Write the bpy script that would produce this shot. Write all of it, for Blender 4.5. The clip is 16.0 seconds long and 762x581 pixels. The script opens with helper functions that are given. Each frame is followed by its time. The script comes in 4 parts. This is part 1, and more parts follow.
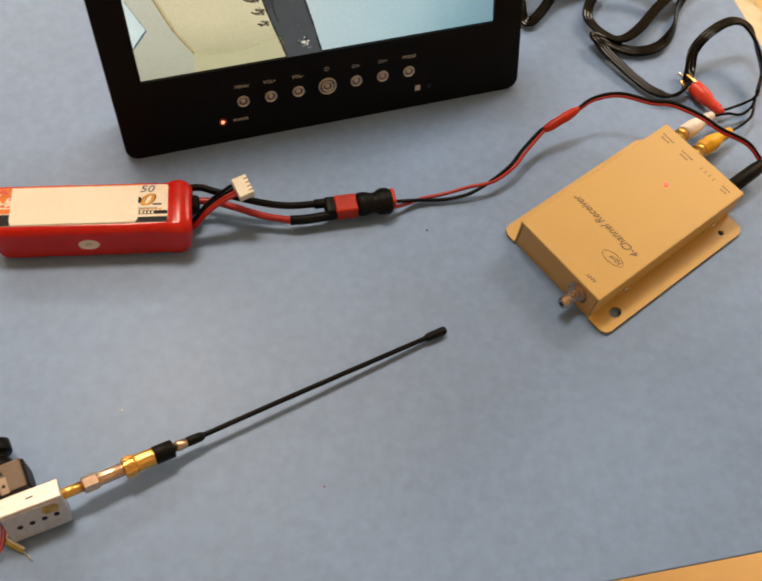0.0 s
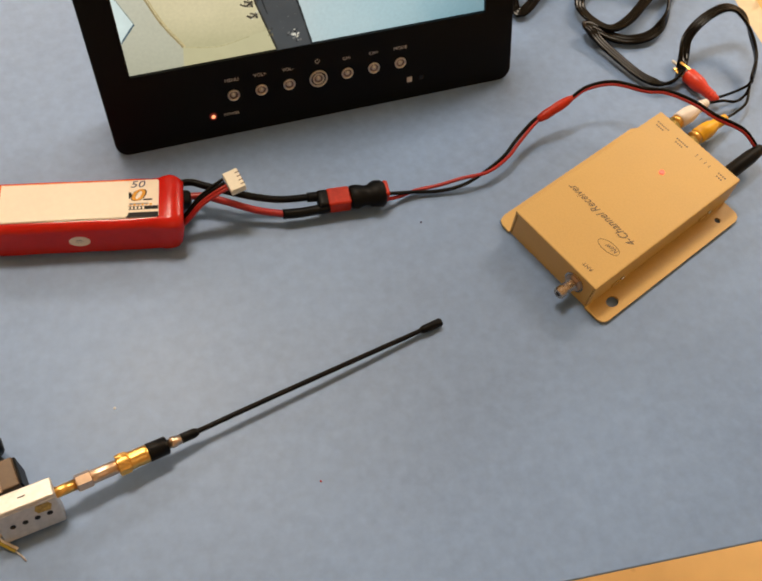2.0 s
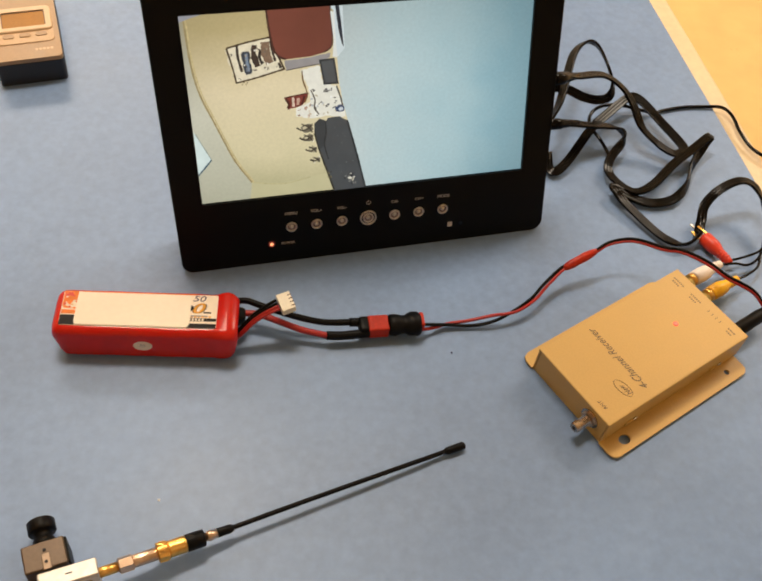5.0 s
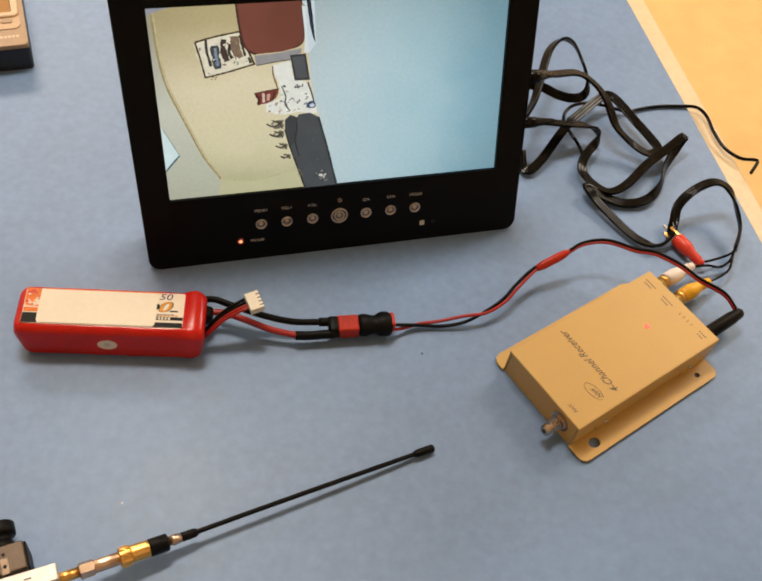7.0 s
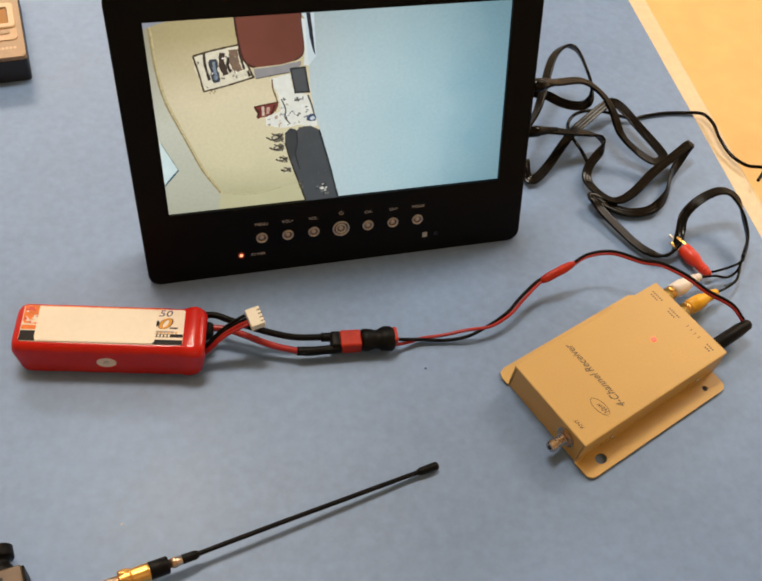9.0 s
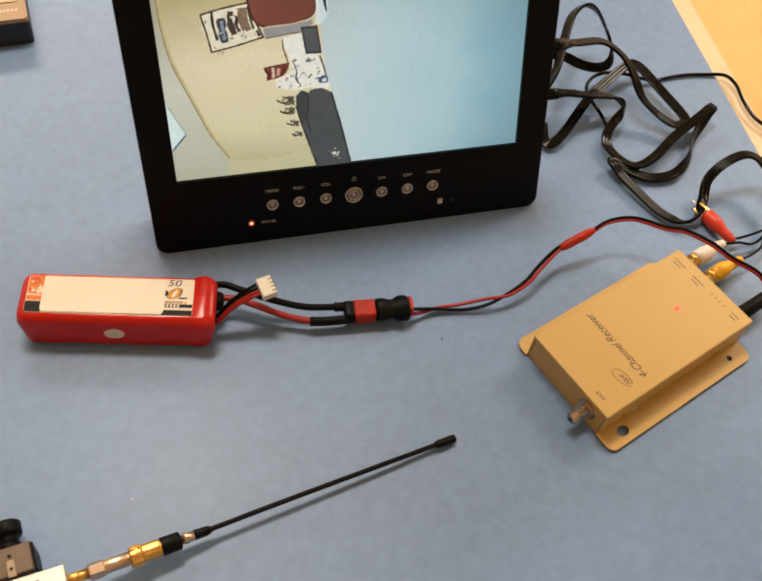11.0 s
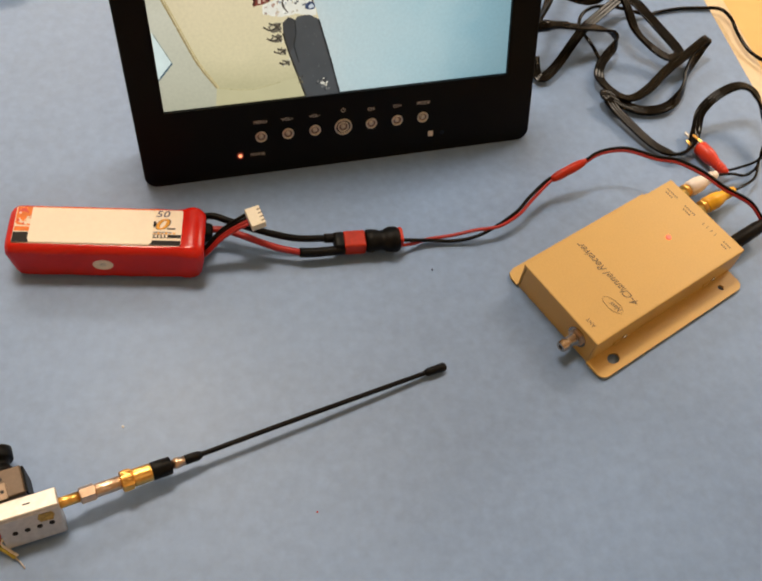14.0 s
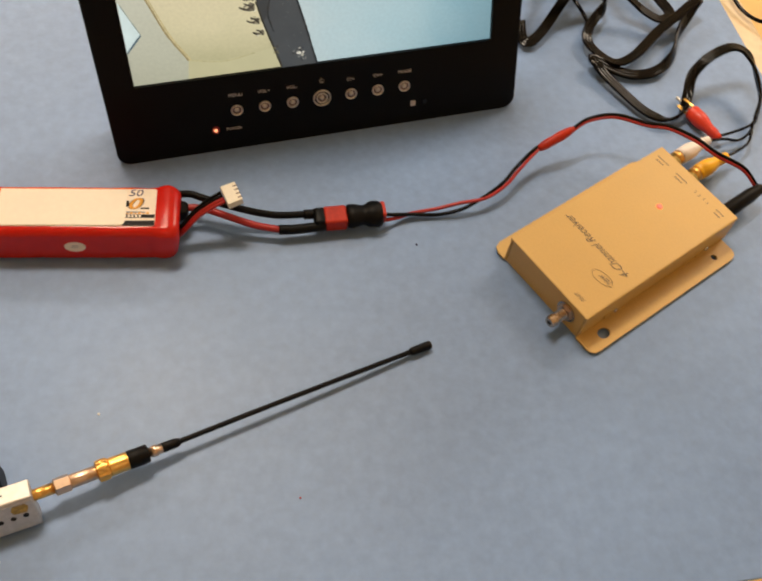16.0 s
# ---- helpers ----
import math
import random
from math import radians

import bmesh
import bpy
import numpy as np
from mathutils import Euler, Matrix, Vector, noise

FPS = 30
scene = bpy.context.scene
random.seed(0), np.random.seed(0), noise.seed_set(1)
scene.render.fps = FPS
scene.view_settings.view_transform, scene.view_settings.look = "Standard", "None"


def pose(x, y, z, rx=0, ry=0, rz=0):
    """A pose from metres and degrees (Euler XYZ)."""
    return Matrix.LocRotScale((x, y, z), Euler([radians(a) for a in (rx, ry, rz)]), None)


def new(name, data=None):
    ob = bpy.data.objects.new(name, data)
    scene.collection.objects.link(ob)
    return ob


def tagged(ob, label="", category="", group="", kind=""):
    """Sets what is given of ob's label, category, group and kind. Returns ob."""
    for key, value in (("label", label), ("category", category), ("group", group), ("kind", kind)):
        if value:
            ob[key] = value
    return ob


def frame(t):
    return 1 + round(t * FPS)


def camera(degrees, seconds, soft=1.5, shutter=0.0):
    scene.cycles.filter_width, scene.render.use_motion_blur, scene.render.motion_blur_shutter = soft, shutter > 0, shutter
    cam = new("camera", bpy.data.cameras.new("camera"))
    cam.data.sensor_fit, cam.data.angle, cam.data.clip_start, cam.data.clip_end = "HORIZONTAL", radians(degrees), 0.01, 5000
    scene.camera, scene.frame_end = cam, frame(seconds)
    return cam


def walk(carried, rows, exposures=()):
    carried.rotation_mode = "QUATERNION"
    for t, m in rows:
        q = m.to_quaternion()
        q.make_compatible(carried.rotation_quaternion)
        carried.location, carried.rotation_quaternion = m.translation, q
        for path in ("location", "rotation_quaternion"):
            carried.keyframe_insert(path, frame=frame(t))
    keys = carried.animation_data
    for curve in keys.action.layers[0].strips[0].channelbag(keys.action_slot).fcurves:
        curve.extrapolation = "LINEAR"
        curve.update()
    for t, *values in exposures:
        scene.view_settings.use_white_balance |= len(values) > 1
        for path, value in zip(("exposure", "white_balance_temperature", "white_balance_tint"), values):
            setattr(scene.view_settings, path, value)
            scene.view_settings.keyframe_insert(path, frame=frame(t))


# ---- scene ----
# ---- camera ----
cam = camera(44.16, 16.0, soft=2.0, shutter=0.6)


def aim(x, y, z, yaw, pitch, roll):
    return pose(x, y, z, 0, 0, yaw) @ pose(0, 0, 0, 90 + pitch, 0, 0) @ pose(0, 0, 0, 0, 0, roll)


PATH = [
    (0, -0.0119, -0.3209, 0.4720, -2.81, -60.44, 9.61),
    (0.5, -0.0049, -0.3180, 0.4714, -3.03, -60.33, 9.54),
    (1, -0.0140, -0.3272, 0.4653, -1.90, -60.55, 9.73),
    (1.5, -0.0132, -0.3279, 0.4630, -1.74, -60.56, 8.87),
    (2, -0.0087, -0.3232, 0.4647, -2.90, -60.24, 8.75),
    (2.5, -0.0134, -0.3267, 0.4610, -2.75, -60.36, 8.98),
    (3, -0.0098, -0.3307, 0.4695, -3.39, -60.04, 9.60),
    (3.5, -0.0114, -0.3352, 0.4672, -2.65, -59.99, 9.56),
    (4, -0.0113, -0.3450, 0.4728, -0.94, -58.42, 9.31),
    (4.5, -0.0137, -0.3524, 0.4940, 1.17, -53.59, 9.06),
    (4.7, -0.0124, -0.3588, 0.5037, 2.58, -52.26, 8.46),
    (6.8, -0.0103, -0.3464, 0.5033, 0.02, -52.29, 11.20),
    (7, -0.0103, -0.3471, 0.5023, -0.18, -52.71, 11.31),
    (7.5, -0.0099, -0.3458, 0.5030, -0.26, -52.74, 11.29),
    (8, -0.0117, -0.3442, 0.5028, -0.17, -52.76, 11.38),
    (10.5, -0.0100, -0.3203, 0.4946, 0.80, -53.99, 9.42),
    (11, -0.0156, -0.3253, 0.4869, 0.37, -54.72, 10.32),
    (11.5, -0.0209, -0.3348, 0.4882, -0.43, -54.33, 11.39),
    (12, -0.0216, -0.3323, 0.4771, -1.29, -56.08, 11.62),
    (12.5, -0.0231, -0.3301, 0.4725, -1.96, -56.70, 11.73),
    (13, -0.0205, -0.3283, 0.4722, -1.38, -56.99, 11.14),
    (13.5, -0.0120, -0.3251, 0.4699, -0.60, -57.05, 10.44),
    (14, -0.0050, -0.3412, 0.4737, -0.15, -56.70, 10.31),
    (14.5, -0.0088, -0.3333, 0.4842, 0.24, -55.94, 10.68),
    (15, -0.0098, -0.3238, 0.4729, 0.52, -57.50, 10.08),
    (15.5, -0.0040, -0.3167, 0.4638, 0.40, -58.69, 9.96),
    (16, 0.0026, -0.3261, 0.4633, -1.07, -58.64, 9.98),
]
# the white balance drifts as more or less of the warm floor comes into view
WHITE = [(0.0, 0.0, 6500, 10), (3.6, 0.0, 6540, 10), (4.4, 0.0, 6680, 10), (4.7, 0.0, 6640, 10), (6.8, -0.04, 6210, 9.2), (8.2, -0.04, 6200, 9.2), (10.4, -0.02, 6400, 9.4), (11.2, -0.02, 6420, 9.4), (12.5, -0.02, 6300, 9.6), (13.5, 0.0, 6460, 10), (16.0, 0.0, 6500, 10)]
walk(cam, [(t, aim(*p)) for t, *p in PATH], WHITE)

# ---- world and lights ----
world = bpy.data.worlds.new("world")
scene.world = world
world.use_nodes = True
world.node_tree.nodes["Background"].inputs[0].default_value = (1.0, 0.85, 0.68, 1)
world.node_tree.nodes["Background"].inputs[1].default_value = 0.03

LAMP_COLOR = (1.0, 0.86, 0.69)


def unseen_lamp(x, y, w, d, power, turn=0):
    data = bpy.data.lights.new("unseen_lamp", "AREA")
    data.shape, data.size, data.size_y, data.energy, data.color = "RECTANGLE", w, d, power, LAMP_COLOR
    ob = new("unseen_lamp", data)
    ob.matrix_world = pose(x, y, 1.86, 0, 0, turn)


# key light, placed from the direction of the table shadows; its panel is unseen
unseen_lamp(-0.42, 0.66, 0.66, 0.30, 23.3, 32)
# added unseen light for the sheen on the far left of the table
unseen_lamp(-1.5, 2.3, 1.4, 0.6, 57, 20)
# added unseen light to brighten the floor and table on the right
unseen_lamp(1.55, 2.1, 1.3, 0.6, 46, 20)
# added weak fill light from the near side
unseen_lamp(0.9, -1.5, 1.2, 0.5, 3, 20)


# ---- materials ----
def col(r, g, b):
    return tuple((c / 255 / 12.92 if c < 10.3 else ((c / 255 + 0.055) / 1.055) ** 2.4) for c in (r, g, b))


def mat(name, color, rough=0.5, metal=0.0, fine=400.0, broad=25.0, vary=0.12, bump=0.15, spec=0.5, coat=0.0):
    """A surface whose colour varies at two scales, with fine relief; fine and broad are cycles per metre."""
    m = bpy.data.materials.new(name)
    m.use_nodes = True
    nt = m.node_tree
    b = nt.nodes["Principled BSDF"]
    tc = nt.nodes.new("ShaderNodeTexCoord")
    a = nt.nodes.new("ShaderNodeTexNoise")
    c = nt.nodes.new("ShaderNodeTexNoise")
    for n, s in ((a, fine), (c, broad)):
        n.inputs["Scale"].default_value = s
        n.inputs["Detail"].default_value = 4
        nt.links.new(tc.outputs["Object"], n.inputs["Vector"])
    add = nt.nodes.new("ShaderNodeMath")
    add.operation = "ADD"
    nt.links.new(a.outputs["Fac"], add.inputs[0])
    nt.links.new(c.outputs["Fac"], add.inputs[1])
    ramp = nt.nodes.new("ShaderNodeMapRange")
    ramp.inputs["From Min"].default_value, ramp.inputs["From Max"].default_value = 0.6, 1.4
    ramp.inputs["To Min"].default_value, ramp.inputs["To Max"].default_value = 1 - vary, 1 + vary
    nt.links.new(add.outputs[0], ramp.inputs["Value"])
    mul = nt.nodes.new("ShaderNodeVectorMath")
    mul.operation = "SCALE"
    mul.inputs[0].default_value = color
    nt.links.new(ramp.outputs[0], mul.inputs["Scale"])
    nt.links.new(mul.outputs[0], b.inputs["Base Color"])
    rr = nt.nodes.new("ShaderNodeMapRange")
    rr.inputs["To Min"].default_value, rr.inputs["To Max"].default_value = max(0.03, rough - 0.08), min(1, rough + 0.08)
    nt.links.new(c.outputs["Fac"], rr.inputs["Value"])
    nt.links.new(rr.outputs[0], b.inputs["Roughness"])
    b.inputs["Metallic"].default_value = metal
    b.inputs["Specular IOR Level"].default_value = spec
    b.inputs["Coat Weight"].default_value = coat
    b.inputs["Coat Roughness"].default_value = 0.12
    if bump:
        bp = nt.nodes.new("ShaderNodeBump")
        bp.inputs["Strength"].default_value = bump
        bp.inputs["Distance"].default_value = 0.0006
        nt.links.new(a.outputs["Fac"], bp.inputs["Height"])
        nt.links.new(bp.outputs[0], b.inputs["Normal"])
    return m


def glow(name, color, strength=1.0, scale=60.0, vary=0.08):
    """A lit patch of a display, or a lamp: it gives off its own light."""
    m = mat(name, (0.01, 0.01, 0.01), 0.35, bump=0)
    nt = m.node_tree
    b = nt.nodes["Principled BSDF"]
    n = nt.nodes.new("ShaderNodeTexNoise")
    n.inputs["Scale"].default_value = scale
    n.inputs["Detail"].default_value = 3
    tc = nt.nodes.new("ShaderNodeTexCoord")
    nt.links.new(tc.outputs["Object"], n.inputs["Vector"])
    r = nt.nodes.new("ShaderNodeMapRange")
    r.inputs["To Min"].default_value, r.inputs["To Max"].default_value = strength * (1 - 2 * vary), strength * (1 + 2 * vary)
    nt.links.new(n.outputs["Fac"], r.inputs["Value"])
    b.inputs["Emission Color"].default_value = (*color, 1)
    nt.links.new(r.outputs[0], b.inputs["Emission Strength"])
    return m


M = dict(
    blue=mat("blue_laminate", (0.190, 0.298, 0.520), 0.44, fine=190, broad=11, vary=0.13, bump=0.03),
    edge=mat("edge_wood", (0.50, 0.30, 0.13), 0.5, fine=150, broad=12, vary=0.2),
    pale=mat("pale_wood", (0.78, 0.62, 0.40), 0.45, fine=180, broad=10, vary=0.1),
    wall=mat("wall_paint", (0.72, 0.68, 0.60), 0.8, fine=300, broad=3, vary=0.05),
    ceil=mat("ceiling_paint", (0.80, 0.79, 0.75), 0.9, fine=120, broad=3, vary=0.05),
    black=mat("black_plastic", (0.0033, 0.0032, 0.0032), 0.5, fine=900, broad=30, vary=0.2, bump=0.05, spec=0.13),
    gloss=mat("glossy_black", (0.006, 0.006, 0.006), 0.22, fine=900, broad=30, vary=0.2, bump=0, spec=0.3),
    rubber=mat("black_rubber", (0.0045, 0.004, 0.0038), 0.42, fine=700, broad=60, vary=0.25, bump=0.1, spec=0.12),
    cable=mat("black_cable", (0.0022, 0.0015, 0.0011), 0.15, fine=500, broad=60, vary=0.25, bump=0.04, spec=0.15),
    red=mat("red_shrink", (0.55, 0.013, 0.007), 0.16, fine=160, broad=30, vary=0.10, bump=0.22, spec=0.36),
    redwire=mat("red_silicone", (0.36, 0.014, 0.012), 0.36, fine=500, broad=60, vary=0.15, bump=0.05),
    sticker=mat("blank_sticker", (0.86, 0.78, 0.65), 0.55, fine=300, broad=20, vary=0.04, bump=0.05),
    print_white=mat("printed_white", (0.84, 0.72, 0.58), 0.35, fine=300, broad=40, vary=0.06, bump=0.05),
    print_orange=mat("printed_orange", (0.78, 0.20, 0.03), 0.35, fine=300, broad=70, vary=0.3, bump=0.05, spec=0.2),
    print_amber=mat("printed_amber", (0.72, 0.33, 0.03), 0.35, fine=300, broad=70, vary=0.25, bump=0.05, spec=0.2),
    print_dark=mat("printed_black", (0.011, 0.009, 0.008), 0.4, fine=300, broad=70, vary=0.3, bump=0.05, spec=0.12),
    print_grey=mat("printed_grey", (0.30, 0.29, 0.28), 0.35, fine=300, broad=70, vary=0.3, bump=0.05),
    print_navy=mat("printed_navy", (0.04, 0.045, 0.12), 0.35, fine=300, broad=70, vary=0.2, bump=0.05, spec=0.15),
    ivory=mat("ivory_nylon", (0.80, 0.74, 0.60), 0.45, fine=500, broad=80, vary=0.06, bump=0.1),
    tan=mat("tan_enamel", (0.61, 0.385, 0.115), 0.42, fine=900, broad=25, vary=0.06, bump=0.12),
    tan_text=mat("dark_print", (0.13, 0.095, 0.055), 0.5, fine=900, broad=200, vary=0.25, bump=0),
    chrome=mat("chrome", (0.72, 0.70, 0.66), 0.18, 1.0, fine=300, broad=60, vary=0.1, bump=0.05),
    silver=mat("nickel", (0.66, 0.62, 0.56), 0.30, 1.0, fine=400, broad=90, vary=0.15, bump=0.1),
    gold=mat("gold_plate", (0.80, 0.47, 0.13), 0.30, 1.0, fine=400, broad=90, vary=0.15, bump=0.1),
    tin=mat("tinned_steel", (0.62, 0.595, 0.56), 0.46, 0.8, fine=350, broad=45, vary=0.15, bump=0.15),
    white=mat("white_pvc", (0.84, 0.76, 0.70), 0.4, fine=400, broad=60, vary=0.05, bump=0.08),
    yellow=mat("yellow_pvc", (0.88, 0.45, 0.012), 0.4, fine=400, broad=60, vary=0.07, bump=0.08),
    redpvc=mat("red_pvc", (0.66, 0.04, 0.015), 0.38, fine=400, broad=60, vary=0.08, bump=0.08),
    grey_text=mat("grey_print", (0.60, 0.56, 0.52), 0.5, fine=900, broad=200, vary=0.2, bump=0),
    camgrey=mat("anodised_brown_grey", (0.105, 0.068, 0.040), 0.38, 0.3, fine=500, broad=60, vary=0.15, bump=0.1),
    taupe=mat("taupe_plastic", (0.40, 0.255, 0.135), 0.45, fine=500, broad=40, vary=0.1, bump=0.1),
    tawny=mat("tawny_plastic", (0.56, 0.37, 0.20), 0.45, fine=500, broad=40, vary=0.08, bump=0.1),
    cream=mat("cream_plastic", (0.70, 0.50, 0.31), 0.45, fine=500, broad=40, vary=0.07, bump=0.1),
    amber=mat("amber_display", (0.40, 0.185, 0.035), 0.65, fine=500, broad=60, vary=0.12, bump=0),
    slate=mat("slate_plastic", (0.016, 0.017, 0.021), 0.5, fine=600, broad=40, vary=0.2, bump=0.1),
    dullgold=mat("worn_gold_foil", (0.42, 0.30, 0.08), 0.5, 0.3, fine=700, broad=300, vary=0.5, bump=0.3),
    yellowwire=mat("yellow_wire", (0.52, 0.43, 0.07), 0.45, fine=500, broad=60, vary=0.15, bump=0.05),
    # near-black for the shade inside openings, which are solid discs and blocks
    hole_shade=mat("painted_hole_shade", (0.01, 0.01, 0.012), 0.8, bump=0),
    brassy=mat("pale_brass", (0.62, 0.46, 0.34), 0.30, 1.0, fine=400, broad=90, vary=0.15, bump=0.1),
    nickel_brown=mat("tarnished_brass", (0.50, 0.42, 0.35), 0.20, 1.0, fine=600, broad=150, vary=0.3, bump=0.15),
    led_red=glow("red_led", (1.0, 0.07, 0.04), 2.6),
    plug_red=mat("dull_red_nylon", (0.42, 0.026, 0.010), 0.34, fine=400, broad=90, vary=0.25, bump=0.2, spec=0.2),
    bracket=mat("dull_bronze_strip", (0.24, 0.17, 0.115), 0.35, 0.5, fine=500, broad=90, vary=0.2, bump=0.1),
    board=mat("worn_board_wood", (0.43, 0.25, 0.085), 0.5, fine=150, broad=22, vary=0.26),
    chalk=mat("white_dust", (0.78, 0.80, 0.82), 0.8, bump=0),
    lamp_halo=glow("red_lamp_halo", (1.0, 0.05, 0.01), 0.10),
    # the dark reflection in a chrome button's dish, as a colour
    dish_reflection=mat("dark_chrome_reflection", (0.26, 0.20, 0.18), 0.3, 0.8, fine=300, broad=60, vary=0.2, bump=0.05),
    led_orange=glow("orange_led", (1.0, 0.34, 0.15), 2.0),
)


def floor_material():
    """Orange-tan vinyl tile with dark flecks."""
    m = mat("speckled_floor_tile", (0.77, 0.50, 0.20), 0.38, fine=18, broad=2.5, vary=0.10, bump=0.05)
    nt = m.node_tree
    b = nt.nodes["Principled BSDF"]
    old = b.inputs["Base Color"].links[0].from_socket
    tc = nt.nodes.new("ShaderNodeTexCoord")
    n = nt.nodes.new("ShaderNodeTexNoise")
    n.inputs["Scale"].default_value, n.inputs["Detail"].default_value = 42, 3
    nt.links.new(tc.outputs["Object"], n.inputs["Vector"])
    r = nt.nodes.new("ShaderNodeMapRange")
    r.inputs["From Min"].default_value, r.inputs["From Max"].default_value = 0.70, 0.82
    nt.links.new(n.outputs["Fac"], r.inputs["Value"])
    mix = nt.nodes.new("ShaderNodeMix")
    mix.data_type = "RGBA"
    mix.inputs["B"].default_value = (0.55, 0.32, 0.12, 1)
    nt.links.new(r.outputs[0], mix.inputs["Factor"])
    nt.links.new(old, mix.inputs["A"])
    nt.links.new(mix.outputs["Result"], b.inputs["Base Color"])
    return m


M["floor"] = floor_material()


# ---- builders ----
def empty(name, m, label, category, group=""):
    ob = new(name)
    ob.empty_display_size = 0.01
    ob.matrix_world = m
    return tagged(ob, label, category, group)


def part(name, bm, material, parent=None, label="", smooth=False, m=None):
    bmesh.ops.recalc_face_normals(bm, faces=bm.faces)
    me = bpy.data.meshes.new(name)
    bm.to_mesh(me)
    bm.free()
    me.materials.append(M[material] if isinstance(material, str) else material)
    if smooth:
        for p in me.polygons:
            p.use_smooth = True
    ob = new(name, me)
    if parent:
        ob.parent = parent
    if m is not None:
        ob.matrix_basis = m
    if label:
        ob["label"] = label
    return ob


def box(x0, x1, y0, y1, z0, z1, bevel=0.0, seg=2, bm=None):
    b = bmesh.new()
    bmesh.ops.create_cube(b, size=1)
    for v in b.verts:
        v.co = (x0 + (v.co.x + 0.5) * (x1 - x0), y0 + (v.co.y + 0.5) * (y1 - y0), z0 + (v.co.z + 0.5) * (z1 - z0))
    if bevel:
        bmesh.ops.bevel(b, geom=b.edges[:], offset=bevel, segments=seg, profile=0.5, affect="EDGES")
    if bm is None:
        return b
    me = bpy.data.meshes.new("tmp")
    b.to_mesh(me)
    b.free()
    bm.from_mesh(me)
    bpy.data.meshes.remove(me)
    return bm


def plate(points, z0, z1, bevel=0.0):
    """A slab with the given outline."""
    bm = bmesh.new()
    low = [bm.verts.new((x, y, z0)) for x, y in points]
    top = [bm.verts.new((x, y, z1)) for x, y in points]
    bm.faces.new(low[::-1])
    f = bm.faces.new(top)
    n = len(points)
    for i in range(n):
        bm.faces.new((low[i], low[(i + 1) % n], top[(i + 1) % n], top[i]))
    if bevel:
        bmesh.ops.bevel(bm, geom=list(f.edges), offset=bevel, segments=2, profile=0.5, affect="EDGES")
    return bm


def rounded(x0, x1, y0, y1, r, n=6):
    out = []
    for cx, cy, a0 in ((x1 - r, y1 - r, 0), (x0 + r, y1 - r, 90), (x0 + r, y0 + r, 180), (x1 - r, y0 + r, 270)):
        for i in range(n + 1):
            a = radians(a0 + 90 * i / n)
            out.append((cx + r * math.cos(a), cy + r * math.sin(a)))
    return out


def oval(cx, cy, rx, ry, n=24):
    return [(cx + rx * math.cos(2 * math.pi * i / n), cy + ry * math.sin(2 * math.pi * i / n)) for i in range(n)]


def lathe(profile, n=20):
    """A turned body along +x from (x, r) pairs; n=6 gives a hexagon."""
    bm = bmesh.new()
    rings = []
    for x, r in profile:
        rings.append([bm.verts.new((x, r * math.cos(2 * math.pi * i / n), r * math.sin(2 * math.pi * i / n))) for i in range(n)])
    for a, b in zip(rings, rings[1:]):
        for i in range(n):
            bm.faces.new((a[i], a[(i + 1) % n], b[(i + 1) % n], b[i]))
    bm.faces.new(rings[0][::-1])
    bm.faces.new(rings[-1])
    return bm


def along(a, b):
    """The pose whose x axis runs from a to b, with z as nearly up as can be."""
    x = (Vector(b) - Vector(a)).normalized()
    y = Vector((0, 0, 1)).cross(x).normalized()
    z = x.cross(y)
    return Matrix.Translation(a) @ Matrix((x, y, z)).transposed().to_4x4()


def smooth_path(points, step=0.002):
    pts = [np.array(p, float) for p in points]
    pts = [2 * pts[0] - pts[1]] + pts + [2 * pts[-1] - pts[-2]]
    out = []
    for i in range(1, len(pts) - 2):
        p0, p1, p2, p3 = pts[i - 1:i + 3]
        n = max(2, int(np.linalg.norm((p2 - p1)[:3]) / step))
        for k in range(n):
            t = k / n
            out.append(0.5 * (2 * p1 + (p2 - p0) * t + (2 * p0 - 5 * p1 + 4 * p2 - p3) * t * t + (3 * p1 - p0 - 3 * p2 + p3) * t ** 3))
    out.append(pts[-2])
    return out


def circle(r, n=10):
    return [(r * math.cos(2 * math.pi * i / n), r * math.sin(2 * math.pi * i / n)) for i in range(n)]


def ribbon_outline(r=0.0009, strands=3):
    """The outline of round strands moulded side by side."""
    up, down = [], []
    for s in range(strands):
        c = (s - (strands - 1) / 2) * 1.9 * r
        for k in range(5):
            a = math.pi - math.pi * k / 4
            up.append((c + 0.98 * r * math.cos(a), max(0.80 * r, r * math.sin(a))))
    down = [(x, -y) for x, y in up][::-1]
    return up + down


